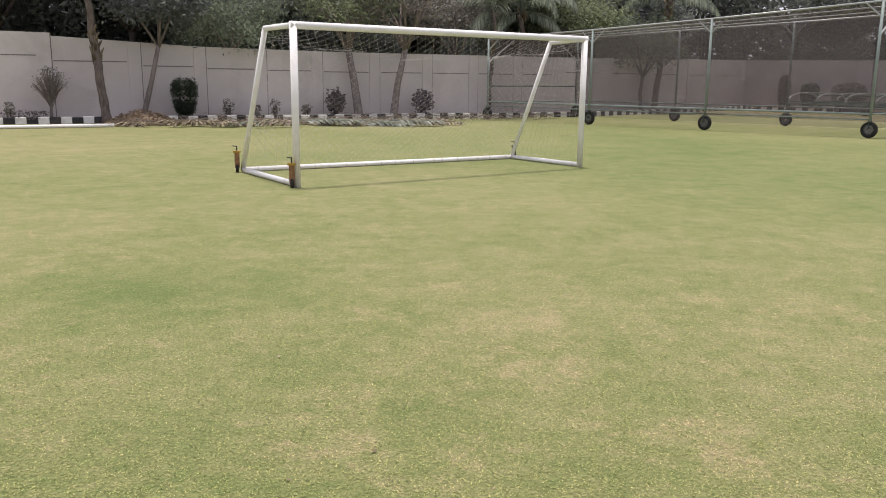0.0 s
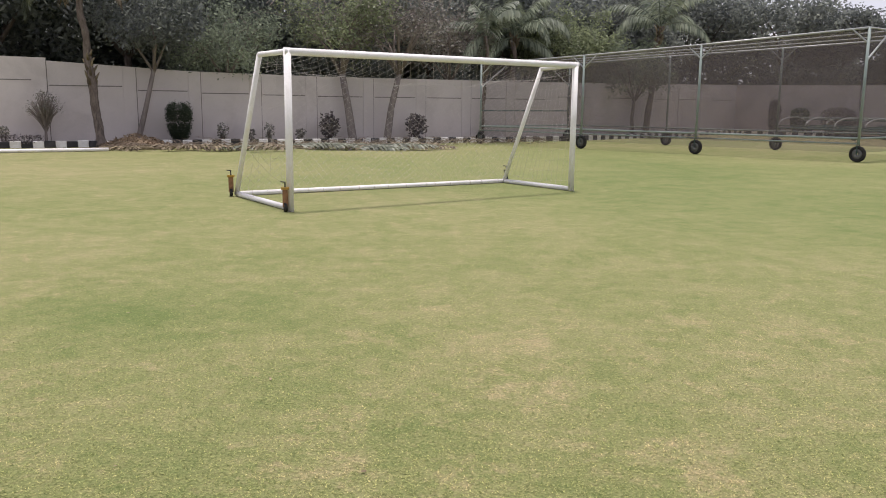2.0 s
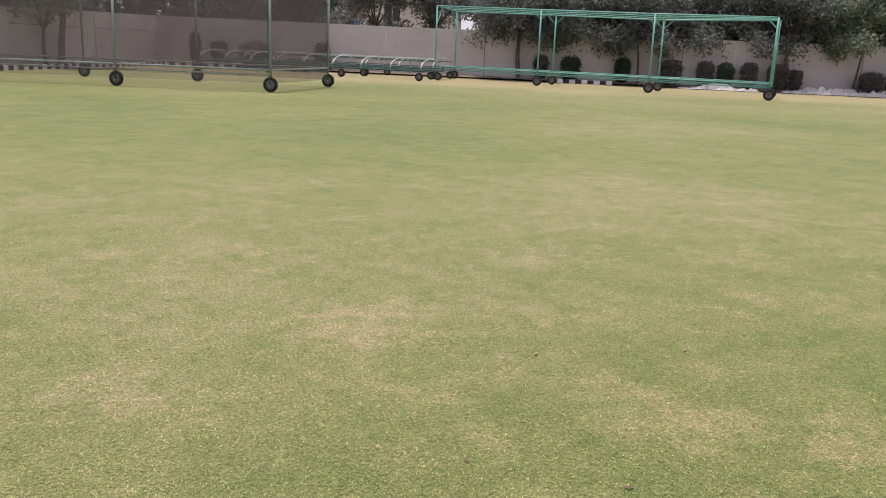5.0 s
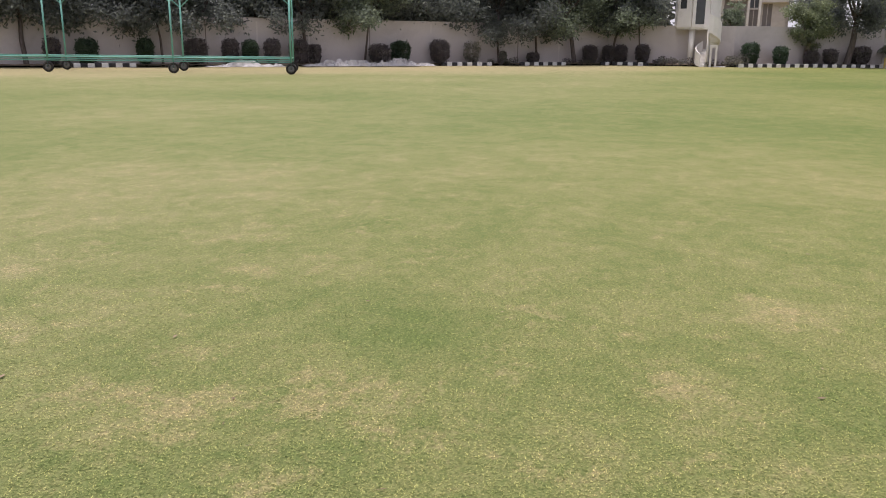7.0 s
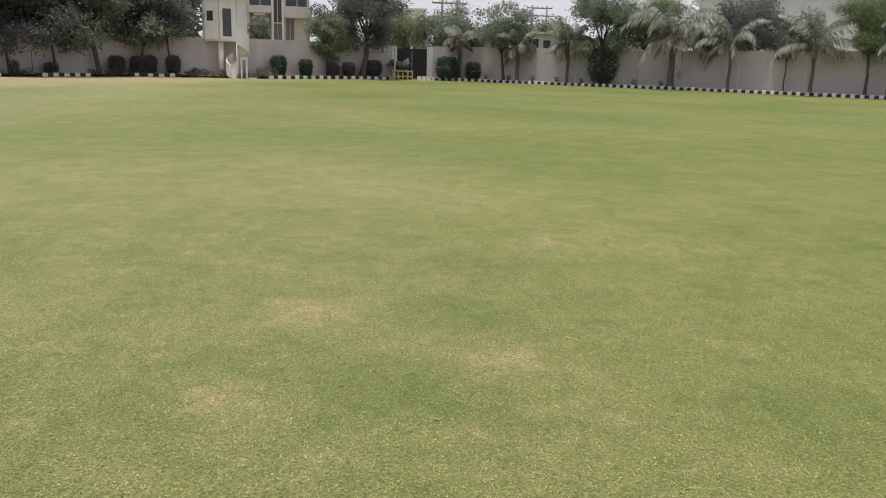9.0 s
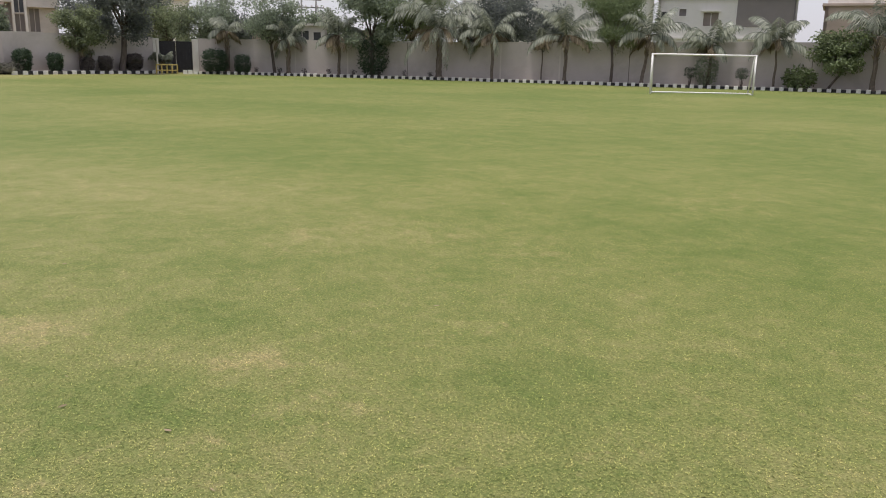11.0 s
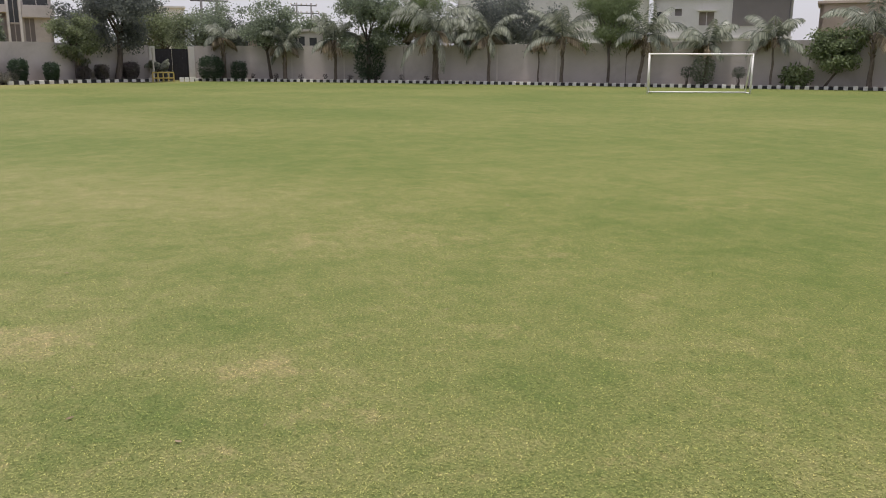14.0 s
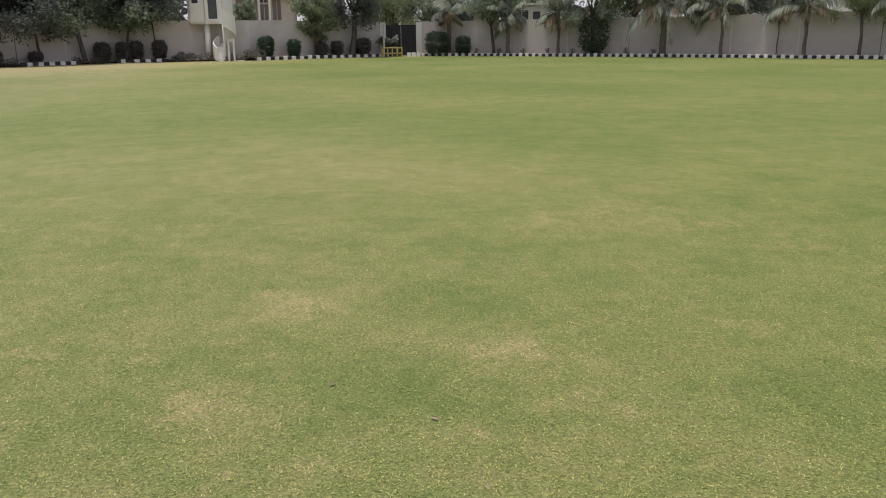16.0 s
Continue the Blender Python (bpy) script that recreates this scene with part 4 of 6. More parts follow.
DARK = "dark green leafy tree overhanging the boundary wall"
BACK = "tall dark leafy tree standing behind the boundary wall"
for x, y, h, r in [(-27, 25.5, 8.5, 3.4), (-21.5, 28.2, 9, 3.4), (-16.8, 31.6, 8.5, 3.2), (-12.6, 34.2, 9, 3.2), (-8.6, 36.6, 8.5, 3.0), (-4.6, 38.6, 8.5, 3.2), (-0.4, 41.0, 8.0, 3.2), (3.6, 44.0, 8.5, 3.2),
                   (9.0, 49.5, 9.0, 3.2), (12.6, 53.8, 10.0, 3.8), (17.5, 57.5, 10.5, 4.0), (23.6, 57.0, 11.0, 3.9), (27.0, 56.8, 9.0, 3.0), (31.6, 56.5, 7.0, 2.6)]:
    tree((x, y), h, r, "leaf_dark", BACK, 1.6, 3000, 0.34, 0.2)
# a belt of unbroken foliage far behind the walls
nr = np.random.default_rng(3)
BELT = [((-34, 27.5), (4, 47.5), 9.0, 22000), ((4, 47.5), (16, 62), 10.0, 10000), ((16, 62), (26, 63), 10.0, 3000), ((26, 63), (37, 61), 5.8, 2500), ((37.5, 42.0), (73, 7.2), 8.5, 22000)]
pieces = []
for (x0, y0), (x1, y1), high, many in BELT:
    u, v = nr.random(many), nr.random(many) ** 0.9
    z = 0.4 + v * high * (0.80 + 0.20 * np.sin(u * 21) + 0.08 * np.sin(u * 57))
    deep = nr.normal(size=many) * 0.9
    ax, ay = x1 - x0, y1 - y0
    ll = math.hypot(ax, ay)
    pieces.append(np.stack([x0 + ax * u - ay / ll * deep, y0 + ay * u + ax / ll * deep, z], 1))
belt = np.concatenate(pieces)
tagged(part("woods", quads_mesh("woods", leaf_quads(nr, belt, nr.uniform(0.45, 0.85, len(belt)), 0.3, 0.6)), "leaf_dark"), "dense dark belt of trees behind the walls", "trees", kind="stuff")
# trees in the bed along the north wall
tree((-10.91, 30.12), 5.8, 2.1, "leaf_dark", "slender forked tree with pale bark leaning by the wall", 3.0, 2100, 0.20, 0.10, (0.62, 0.25), "bark_pale", 4, 0.52)
tree((-8.2, 33.3), 5.6, 2.1, "leaf_mid", "tree with yellowish leaves hanging over the wall", 2.35, 2600, 0.17, 0.12, (0.0, -0.9), "bark_pale", 6, 0.5, 0.7, 1.0, 60, 0.30, 10)
tree((-3.46, 33.65), 6.4, 2.3, "leaf_light", "leaning tree with yellowish green leaves by the wall", 3.2, 1900, 0.18, 0.17, (-0.4, 0), "bark_pale", 7, 0.48, 0.3, 0.8, 150)
tree((-2.1, 34.31), 6.8, 2.5, "leaf_grey", "sparse greyish twiggy tree by the wall", 3.1, 1200, 0.17, 0.15, (0.5, 0), "bark_pale", 8, 0.46, 0.2, 0.7, 260)
tree((0.3, 37.6), 6.2, 2.2, "leaf_grey", "half bare tree of tangled pale twigs behind the wall", 3.0, 900, 0.16, 0.12, (0.2, -0.5), "bark_pale", 8, 0.46, 0.2, 0.6, 320)
tree((6.6, 42.6), 7.0, 2.8, "leaf_light", "bright yellowish green tree behind the wall", 2.6, 3200, 0.22, 0.16)
tree((10.1, 42.9), 5.0, 2.0, "leaf_mid", "leafy tree by the wall behind the practice nets", 1.9, 1700, 0.22, 0.10)
palm((10.9, 43.5), 5.6, 3.2, 13, "slanting palm tree with drooping fronds behind the nets", 0, 0.17, (0.55, 0.2), leaf="frond_mid", boots=1.0, spears=4)
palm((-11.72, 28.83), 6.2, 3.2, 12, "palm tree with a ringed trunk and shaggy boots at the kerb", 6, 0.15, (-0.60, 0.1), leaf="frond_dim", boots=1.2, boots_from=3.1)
palm((1.93, 36.61), 4.5, 2.2, 8, "small palm tree against the beige wall", 0, 0.10, (0.16, 0.0), leaf="frond_mid", boots=0.6, boots_from=1.3)
palm((3.6, 40.2), 4.7, 3.0, 15, "tall palm tree rising behind the wall", 0, 0.16, leaf="frond_mid", spears=5)
# trees in the bed along the east wall: place, height, spread, lowest leaves, lean, trunk
for x, y, h, r, low, lean, trunk, leaf in [(34.1, 35.8, 6.4, 2.4, 2.0, (0.2, 0.3), 0.13, "leaf_dark"), (38.9, 30.9, 6.6, 2.0, 1.7, (-0.2, 0.2), 0.07, "leaf_dark"), (44.7, 25.1, 6.8, 2.3, 1.6, (0.2, 0.4), 0.10, "leaf_dark"), (47.2, 22.5, 6.6, 1.9, 1.9, (0.3, -0.2), 0.07, "leaf_mid"),
                                           (53.7, 15.9, 7.4, 2.0, 1.35, (0.3, 0.2), 0.08, "leaf_dark"), (55.7, 13.85, 7.4, 2.3, 1.6, (-0.2, 0.3), 0.08, "leaf_dark"), (57.74, 11.75, 7.4, 2.4, 2.0, (-0.5, 0.6), 0.15, "leaf_mid"), (59.6, 9.6, 7.0, 2.3, 1.9, (0.2, -0.5), 0.09, "leaf_mid"), (60.0, 7.6, 6.0, 1.7, 2.5, (0.3, 0.3), 0.06, "leaf_dark")]:
    tree((x, y), h, r * 1.15, leaf, DARK, low, 3600, 0.25, trunk, lean, "bark", 5, 0.5, skirt=12)
# trees behind the east wall whose crowns reach over it
for x, y, h, r, low in [(36.6, 35.4, 6.6, 2.4, 2.3), (39.0, 33.2, 6.2, 2.0, 2.6), (41.7, 30.4, 6.8, 2.4, 2.2), (44.0, 28.2, 6.6, 2.2, 2.5), (46.6, 25.6, 7.2, 2.5, 2.1), (49.4, 22.8, 7.4, 2.4, 2.7), (51.9, 20.3, 7.6, 2.5, 2.7), (54.4, 17.8, 7.8, 2.5, 2.3), (56.8, 15.4, 7.8, 2.5, 2.2), (59.2, 13.0, 7.6, 2.5, 2.2), (61.4, 10.6, 7.2, 2.3, 2.3)]:
    tree((x, y), h, r * 1.1, "leaf_dark", DARK, low - 0.2, 3000, 0.28, 0.12, skirt=9)
for x, y, h, r in [(42.5, 35.5, 8, 3.0), (48.5, 29.5, 8, 3.2), (53.5, 24.6, 8.5, 3.4), (58.0, 19.5, 8.5, 3.4), (62.5, 15.0, 8.5, 3.2), (65.5, 10.0, 7.5, 2.6)]:
    tree((x, y), h, r, "leaf_dark", BACK, 2.0, 2200, 0.36, 0.2)
for x, y, h, r in [(34.6, 51.8, 7.6, 2.9), (37.6, 48.6, 8.0, 3.0), (40.2, 45.2, 7.6, 2.8), (42.0, 41.6, 7.4, 2.6)]:
    tree((x, y), h, r, "leaf_dark", BACK, 1.8, 2200, 0.34, 0.18)
# trees by the tower and the gate
tree((62.1, 1.75), 4.4, 0.8, "leaf_mid", "slim leafy tree beside the watchtower", 2.0, 900, 0.20, 0.07)
tree((63.3, -3.0), 4.9, 1.4, "leaf_light", "light green leafy tree in front of the wall", 1.2, 2800, 0.20, 0.09, skirt=8)
palm((63.2, -3.1), 1.5, 1.2, 6, "little palm with a pale hanging frond by the wall", 1, 0.08, leaflet=0.35)
tree((64.65, -5.7), 8.0, 2.6, "leaf_dark", "big dark leafy tree beside the gate", 2.0, 6200, 0.25, 0.22, (-0.2, -0.3), skirt=10)
tree((69.6, -9.6), 5.6, 2.5, "leaf_light", "light green tree behind the gate", 1.9, 3400, 0.22, 0.14, skirt=10)
tree((70.4, -12.4), 6.3, 2.5, "leaf_mid", "rounded green tree behind the gate pillar", 1.9, 3600, 0.22, 0.14, skirt=10)
tree((70.6, -14.6), 4.9, 1.5, "leaf_dark", "dark leafy tree behind the south wall by the gate", 1.9, 2200, 0.22, 0.12, skirt=8)
tree((74.0, -4.0), 6.2, 2.4, "leaf_dark", "dark leafy tree behind the wall by the gate", 2.0, 2000, 0.30, 0.16)
palm((65.05, -13.25), 3.1, 2.1, 7, "palm tree with a thick yellowish trunk between hedges", 4, 0.19, boots=1.4, spears=1)
tree((63.3, -16.4), 6.0, 2.0, "leaf_mid", "dark leafy tree with silvery leaves over the south wall", 2.5, 3400, 0.22, 0.12, (0.2, 0.2), skirt=8)
palm((62.3, -17.2), 2.6, 1.9, 11, "small bushy palm tree below a leafy tree", 4, 0.17, boots=1.6)
palm((59.85, -20.34), 2.95, 2.5, 13, "palm tree with upright yellowish fronds", 7, 0.12, boots=1.4, spears=6)
tree((58.5, -22.4), 7.6, 2.1, "leaf_mid", "tall leafy tree by the south wall", 2.2, 4600, 0.22, 0.14, skirt=10)
bush((58.2, -22.4), 2.3, 2.9, "leaf_clip", "tall dark shrub at the foot of the wall", 0.1, 3200, 0.13, 0.0, "", 0.9)
tree((57.6, -25.2), 7.4, 2.3, "leaf_feather", "feathery bright green tree rising behind the wall", 2.3, 8500, 0.20, 0.10, (0, 0), "bark", 7, 0.4, 0.9, 1.0, 0, 0.22, 10)
palm((54.99, -26.19), 3.5, 4.0, 24, "big bushy palm tree with long drooping fronds", 8, 0.24, (0, 0), 0.72, boots=2.4, spears=4)
palm((54.6, -28.6), 3.0, 2.0, 10, "palm tree with yellowish fronds behind the wall", 5, 0.13)
tree((54.0, -30.6), 6.4, 2.3, "leaf_dark", "dark leafy tree behind the south wall", 2.2, 3600, 0.22, 0.14, skirt=10)
tree((51.4, -32.6), 5.2, 1.9, "leaf_dark", "low dark leafy tree behind the south wall", 2.2, 3000, 0.20, 0.14, skirt=8)
palm((52.02, -28.88), 3.15, 2.8, 12, "slim palm tree with silvery arching fronds by the wall", 3, 0.12, boots=1.0, spears=1)
palm((49.9, -31.6), 2.75, 1.3, 3, "short dead palm with dry hanging fronds on the wall", 7, 0.05, leaflet=0.4)
palm((48.14, -32.35), 3.1, 3.2, 14, "palm tree with silvery drooping fronds by the wall", 5, 0.13, boots=1.3, spears=4)
tree((45.9, -34.5), 6.7, 1.75, "leaf_feather", "feathery light green tree by the wall", 2.1, 7500, 0.18, 0.10, (0.1, 0), "bark", 7, 0.42, 0.9, 1.0, 0, 0.24, 8)
palm((44.43, -35.82), 3.1, 3.0, 13, "palm tree leaning over the far goal", 5, 0.12, (-0.25, -0.25), boots=1.3, spears=3)
palm((41.23, -38.54), 2.5, 2.2, 12, "low palm tree behind the far goal", 2, 0.12, spears=3)
bush((41.2, -38.3), 1.5, 2.0, "leaf_mid", "loose green shrub under a palm", 0, 1300, 0.12, 0.0, "", 1.0)
palm((38.37, -41.10), 2.9, 2.3, 13, "slim palm tree with pale fronds by the wall", 2, 0.075, spears=3)
tree((36.1, -43.1), 3.7, 1.6, "leaf_glossy", "broad light green mango shrub by the wall", 0.9, 2200, 0.24, 0.08, (-0.4, -0.4), "bark", 5, 0.3, 0.8, skirt=6)
bush((37.3, -42.1), 1.9, 1.35, "leaf_glossy", "low spreading light green mango shrub by the wall", 0, 800, 0.22, 0.0, "", 1.0)
palm((34.32, -44.70), 3.2, 3.7, 14, "palm tree with long silvery fronds by the wall", 4, 0.15, boots=1.4, spears=3)
tree((32.6, -50.0), 9.5, 4.2, "leaf_dark", "big dark tree behind the south wall", 2.4, 5200, 0.30, 0.26, skirt=14)
tree((38.2, -50.4), 5.0, 1.5, "leaf_grey", "sparse greyish tree behind the south wall", 2.8, 900, 0.22, 0.10)
tree((67.0, -61.5), 12.0, 5.0, "leaf_dark", "big dark tree behind the white house", 4.0, 3000, 0.42, 0.3)
palm((32.11, -46.70), 2.4, 1.7, 11, "palm tree beside the sight screen", 4, 0.13, boots=1.2)
tree((84.0, -26.0), 6.5, 2.6, "leaf_mid", "leafy tree among the houses beyond the wall", 2.5, 1500, 0.32, 0.15)

# shrubs in the beds
CLIP = "dense dark green clipped shrub in the wall bed"
bare_bush((-13.5, 28.55), 1.05, 1.72, "rounded pruned shrub of bare grey twigs")
bush((-9.5, 30.5), 1.08, 1.46, "leaf_topiary", "dense dark clipped shrub tapering to its foot", 0.4, 9000, 0.05)
for x, y, w, h in [(-8.1, 31.2, 0.5, 0.72), (-6.5, 32.0, 0.4, 0.72), (-7.2, 31.7, 0.5, 0.5), (-14.7, 28.1, 0.45, 0.62), (-5.4, 32.6, 0.4, 0.5)]:
    bush((x, y), w, h, "leaf_grey", "small sparse greyish shrub in the wall bed", 0.3, 170, 0.09, 0.1, "small wall shrubs", 1.0)
for x, y, w, h in [(-4.3, 33.0, 0.75, 1.1), (-0.9, 34.7, 0.95, 1.05)]:
    bush((x, y), w, h, "leaf_purple", "dark spiky purplish shrub in the wall bed", 0.3, 420, 0.16, 0.05, "spiky shrubs", 1.0)
bush((-14.2, 28.2), 1.5, 0.32, "leaf_purple", "low dark ground hedge behind the kerb", 0, 500, 0.07)
EAST = [(21.2, 48.6, 1.05, 1.45, 0), (22.7, 47.0, 1.8, 1.5, 1), (25.7, 44.0, 0.9, 1.6, 1), (20.1, 49.6, 0.6, 1.9, 1), (34.8, 34.7, 0.85, 1.4, 1), (36.0, 33.5, 1.25, 1.4, 0), (38.1, 31.4, 0.95, 1.42, 0), (40.0, 29.5, 1.3, 1.45, 1), (41.3, 28.1, 0.95, 1.45, 1), (42.1, 27.3, 0.92, 1.38, 0), (43.0, 26.4, 0.95, 1.45, 1),
        (44.1, 25.3, 1.25, 1.45, 1), (44.8, 24.6, 0.7, 1.15, 1), (47.6, 21.7, 1.3, 1.2, 1), (48.6, 20.7, 1.25, 1.4, 0), (50.4, 18.8, 1.28, 1.5, 1), (52.0, 17.2, 1.2, 1.4, 2), (53.6, 15.6, 0.5, 0.8, 2), (55.2, 14.0, 0.8, 0.7, 1),
        (58.3, 10.8, 1.05, 1.2, 1), (59.25, 9.7, 0.95, 1.2, 1), (59.6, 8.9, 0.88, 1.25, 1), (60.0, 7.5, 0.92, 1.3, 1), (60.4, 0.5, 1.25, 1.5, 0), (61.7, -1.4, 1.05, 1.25, 0), (63.1, -3.4, 0.9, 1.0, 1), (63.8, -4.6, 0.95, 1.1, 1), (65.0, -6.6, 1.25, 1.3, 1)]
for x, y, w, h, kind in EAST:
    bush((x, y), w, h, ("leaf_clip", "leaf_purple", "leaf_grey")[kind], ("bright green", "dark purplish", "thin greyish")[kind] + " clipped round shrub in the wall bed", 0.22, (4200, 4200, 1400)[kind], 0.10, 0.05, "clipped wall shrubs")
bush((64.9, -12.3), 1.9, 1.75, "leaf_clip", "large rounded clipped hedge beside the gate", 0, 5200, 0.10)
bush((64.3, -14.2), 1.2, 1.4, "leaf_clip", "round clipped hedge shrub beside the gate", 0, 3200, 0.09)
for x, y in [(42.1, -37.8), (39.8, -39.9)]:
    bush((x, y), 0.75, 1.2, "leaf_clip", "small ball-clipped shrub on a stem", 0, 700, 0.07, 0.5, "ball shrubs")
for i in range(16):
    p = shifted(KERB_B, 0.55)[1].lerp(shifted(KERB_B, 0.55)[2], (i + 0.5) / 16)
    if i % 2 == 0:
        bush((p.x, p.y), 0.4, 0.5, "leaf_purple", "small dark seedling shrub behind the kerb", 0.2, 90, 0.09, 0.05, "seedling shrubs", 1.0)
palm((65.9, -8.7), 0.75, 1.3, 9, "small spiky pale-leaved palm at the gate", 0, 0.12, (0, 0), 0.4, spears=4)

# ---- watchtower ----
tw = thing("watchtower", "white octagonal watchtower with striped roof and spiral stair", "watchtower", (60.9, 4.1, 0))
TURN = radians(35.5)
BODY = [(1.41 * math.cos(TURN + k * math.pi / 4), 1.41 * math.sin(TURN + k * math.pi / 4)) for k in range(8)]
# the doorway and the window look towards the field
for k in range(8):
    a, b = BODY[(k + 1) % 8], BODY[k]
    holes = []
    length = math.dist(a, b)
    if k == 3:
        holes = [(0.30, 0.88, 2.75, 4.57)]
    if k == 2:
        holes = [(0.42, 0.93, 3.76, 4.40)]
    s = Shape()
    holed_wall(s, a, b, 2.55, 5.3, 0.12, holes)
    w = part("wall", s.mesh("wall", weld=True), "white_wash", tw)
    for u0, u1, z0, z1 in holes:
        d = (Vector(b) - Vector(a)).normalized()
        n = Vector((-d.y, d.x))
        p, q = Vector(a) + d * u0 + n * 0.10, Vector(a) + d * u1 + n * 0.10
        # a dark sheet stands in the open doorway for the shade inside
        part("doorway_shade" if k == 3 else "pane", Shape().face((*p, z0), (*q, z0), (*q, z1), (*p, z1)), "dark_glass", w, "dark sheet for the shade inside the open doorway" if k == 3 else "dark shaded window")
floor_slab = Shape()
floor_slab.face(*[(x * 1.04, y * 1.04, 2.42) for x, y in reversed(BODY)]).face(*[(x * 1.04, y * 1.04, 2.57) for x, y in BODY])
for k in range(8):
    (x0, y0), (x1, y1) = BODY[k], BODY[(k + 1) % 8]
    floor_slab.face((x0 * 1.04, y0 * 1.04, 2.42), (x1 * 1.04, y1 * 1.04, 2.42), (x1 * 1.04, y1 * 1.04, 2.57), (x0 * 1.04, y0 * 1.04, 2.57))
part("floor_slab", floor_slab, "white_wash", tw)
for i in range(7):
    course = Shape()
    r0, r1 = 1.76 - 0.24 * i, 1.76 - 0.24 * (i + 1)
    z0, z1 = 5.27 + 0.125 * i, 5.27 + 0.125 * (i + 1)
    for k in range(8):
        a0, a1 = TURN + k * math.pi / 4, TURN + (k + 1) * math.pi / 4
        course.face((r0 * math.cos(a0), r0 * math.sin(a0), z0), (r0 * math.cos(a1), r0 * math.sin(a1), z0), (r0 * math.cos(a1), r0 * math.sin(a1), z0 + 0.06), (r0 * math.cos(a0), r0 * math.sin(a0), z0 + 0.06))
        course.face((r0 * math.cos(a0), r0 * math.sin(a0), z0 + 0.06), (r0 * math.cos(a1), r0 * math.sin(a1), z0 + 0.06), (r1 * math.cos(a1), r1 * math.sin(a1), z1), (r1 * math.cos(a0), r1 * math.sin(a0), z1))
    part("roof_course", course, "white_wash" if i % 2 == 0 else "roof_tile", tw, "white tile course" if i % 2 == 0 else "reddish tile course")
part("finial", Shape().tube([(0, 0, 6.05), (0, 0, 6.35)], [0.10, 0.03], 8), "white_wash", tw)
for x, y in ((-1.0, 0.2), (0.9, 0.7), (0.9, -0.8)):
    part("column", Shape().tube([(x, y, 0), (x, y, 2.45)], 0.20, 12), "white_wash", tw, "", True)
cx, cy, sr = -1.55, -0.92, 0.70
part("stair_core", Shape().tube([(cx, cy, 0), (cx, cy, 2.7)], 0.09, 10), "white_wash", tw, "", True)
parapets = (Shape(), Shape())
rows = []
for i in range(16):
    a = radians(172 - i * 23.5)
    a1 = a - radians(24)
    z = 0.165 * i
    p0, p1 = (cx + sr * math.cos(a), cy + sr * math.sin(a)), (cx + sr * math.cos(a1), cy + sr * math.sin(a1))
    lo, hi = max(0.0, z - 0.03), z + 0.165
    step = Shape()
    step.face((cx, cy, hi), (*p1, hi), (*p0, hi))
    step.face((cx, cy, lo), (*p0, lo), (*p1, lo))
    step.face((cx, cy, lo), (*p0, lo), (*p0, hi), (cx, cy, hi))
    step.face((*p1, lo), (cx, cy, lo), (cx, cy, hi), (*p1, hi))
    step.face((*p1, lo), (*p0, lo), (*p0, hi), (*p1, hi))
    part("stair_step", step, "white_wash", tw)
    rows.append((a, max(0.0, z - 0.22), z + (0.95 if i > 8 else 0.68)))
# the low rail sweeps up the first turn, the solid parapet closes the last
for i, ((a, b0, t0), (a1, b1, t1)) in enumerate(zip(rows, rows[1:])):
    if i < 1 or 6 <= i < 9:
        continue
    stair_parapet = parapets[i > 6]
    ring_ = [[(cx + r * math.cos(v), cy + r * math.sin(v)) for v in (a, a1)] for r in (0.71, 0.79)]
    (i0, i1), (o0, o1) = ring_
    stair_parapet.face((*o0, b0), (*o1, b1), (*o1, t1), (*o0, t0))
    stair_parapet.face((*i1, b1), (*i0, b0), (*i0, t0), (*i1, t1))
    stair_parapet.face((*o0, t0), (*o1, t1), (*i1, t1), (*i0, t0))
    stair_parapet.face((*i0, b0), (*i1, b1), (*o1, b1), (*o0, b0))
    stair_parapet.face((*i0, b0), (*o0, b0), (*o0, t0), (*i0, t0))
    stair_parapet.face((*o1, b1), (*i1, b1), (*i1, t1), (*o1, t1))
part("landing", Shape().box(cx + 0.15, cx + 1.0, cy + 0.45, cy + 1.0, 2.52, 2.64), "white_wash", tw)
for stair_parapet in parapets:
    part("stair_parapet", stair_parapet, "white_wash", tw, "solid white curved parapet")
for y0, y1 in ((-0.66, -0.54), (-0.32, -0.20)):
    part("pier", Shape().box(cx - 0.55, cx - 0.35, cy + y0, cy + y1, 0, 1.25), "white_wash", tw, "slim white stair pier")
part("pier_head", Shape().box(cx - 0.56, cx - 0.34, cy - 0.67, cy - 0.19, 1.25, 1.42), "white_wash", tw)
slab = thing("slab", "flat pale slab lying at the foot of the watchtower", "slab", (59.2, 2.35, 0), 8)
part("plate", Shape().box(-0.2, 0.2, -0.4, 0.4, 0, 0.06), "kerb_white", slab)
for x, y, w, h in ((60.0, 1.6, 1.0, 0.65), (60.1, 0.9, 0.9, 0.75), (59.7, 1.2, 0.7, 0.45), (60.6, 6.2, 0.8, 0.5), (60.2, 5.5, 0.7, 0.4)):
    bush((x, y), w, h, "leaf_grey", "clump of dry greyish weeds by the watchtower", 0.1, 420, 0.13, 0.0, "dry weeds", 1.0)


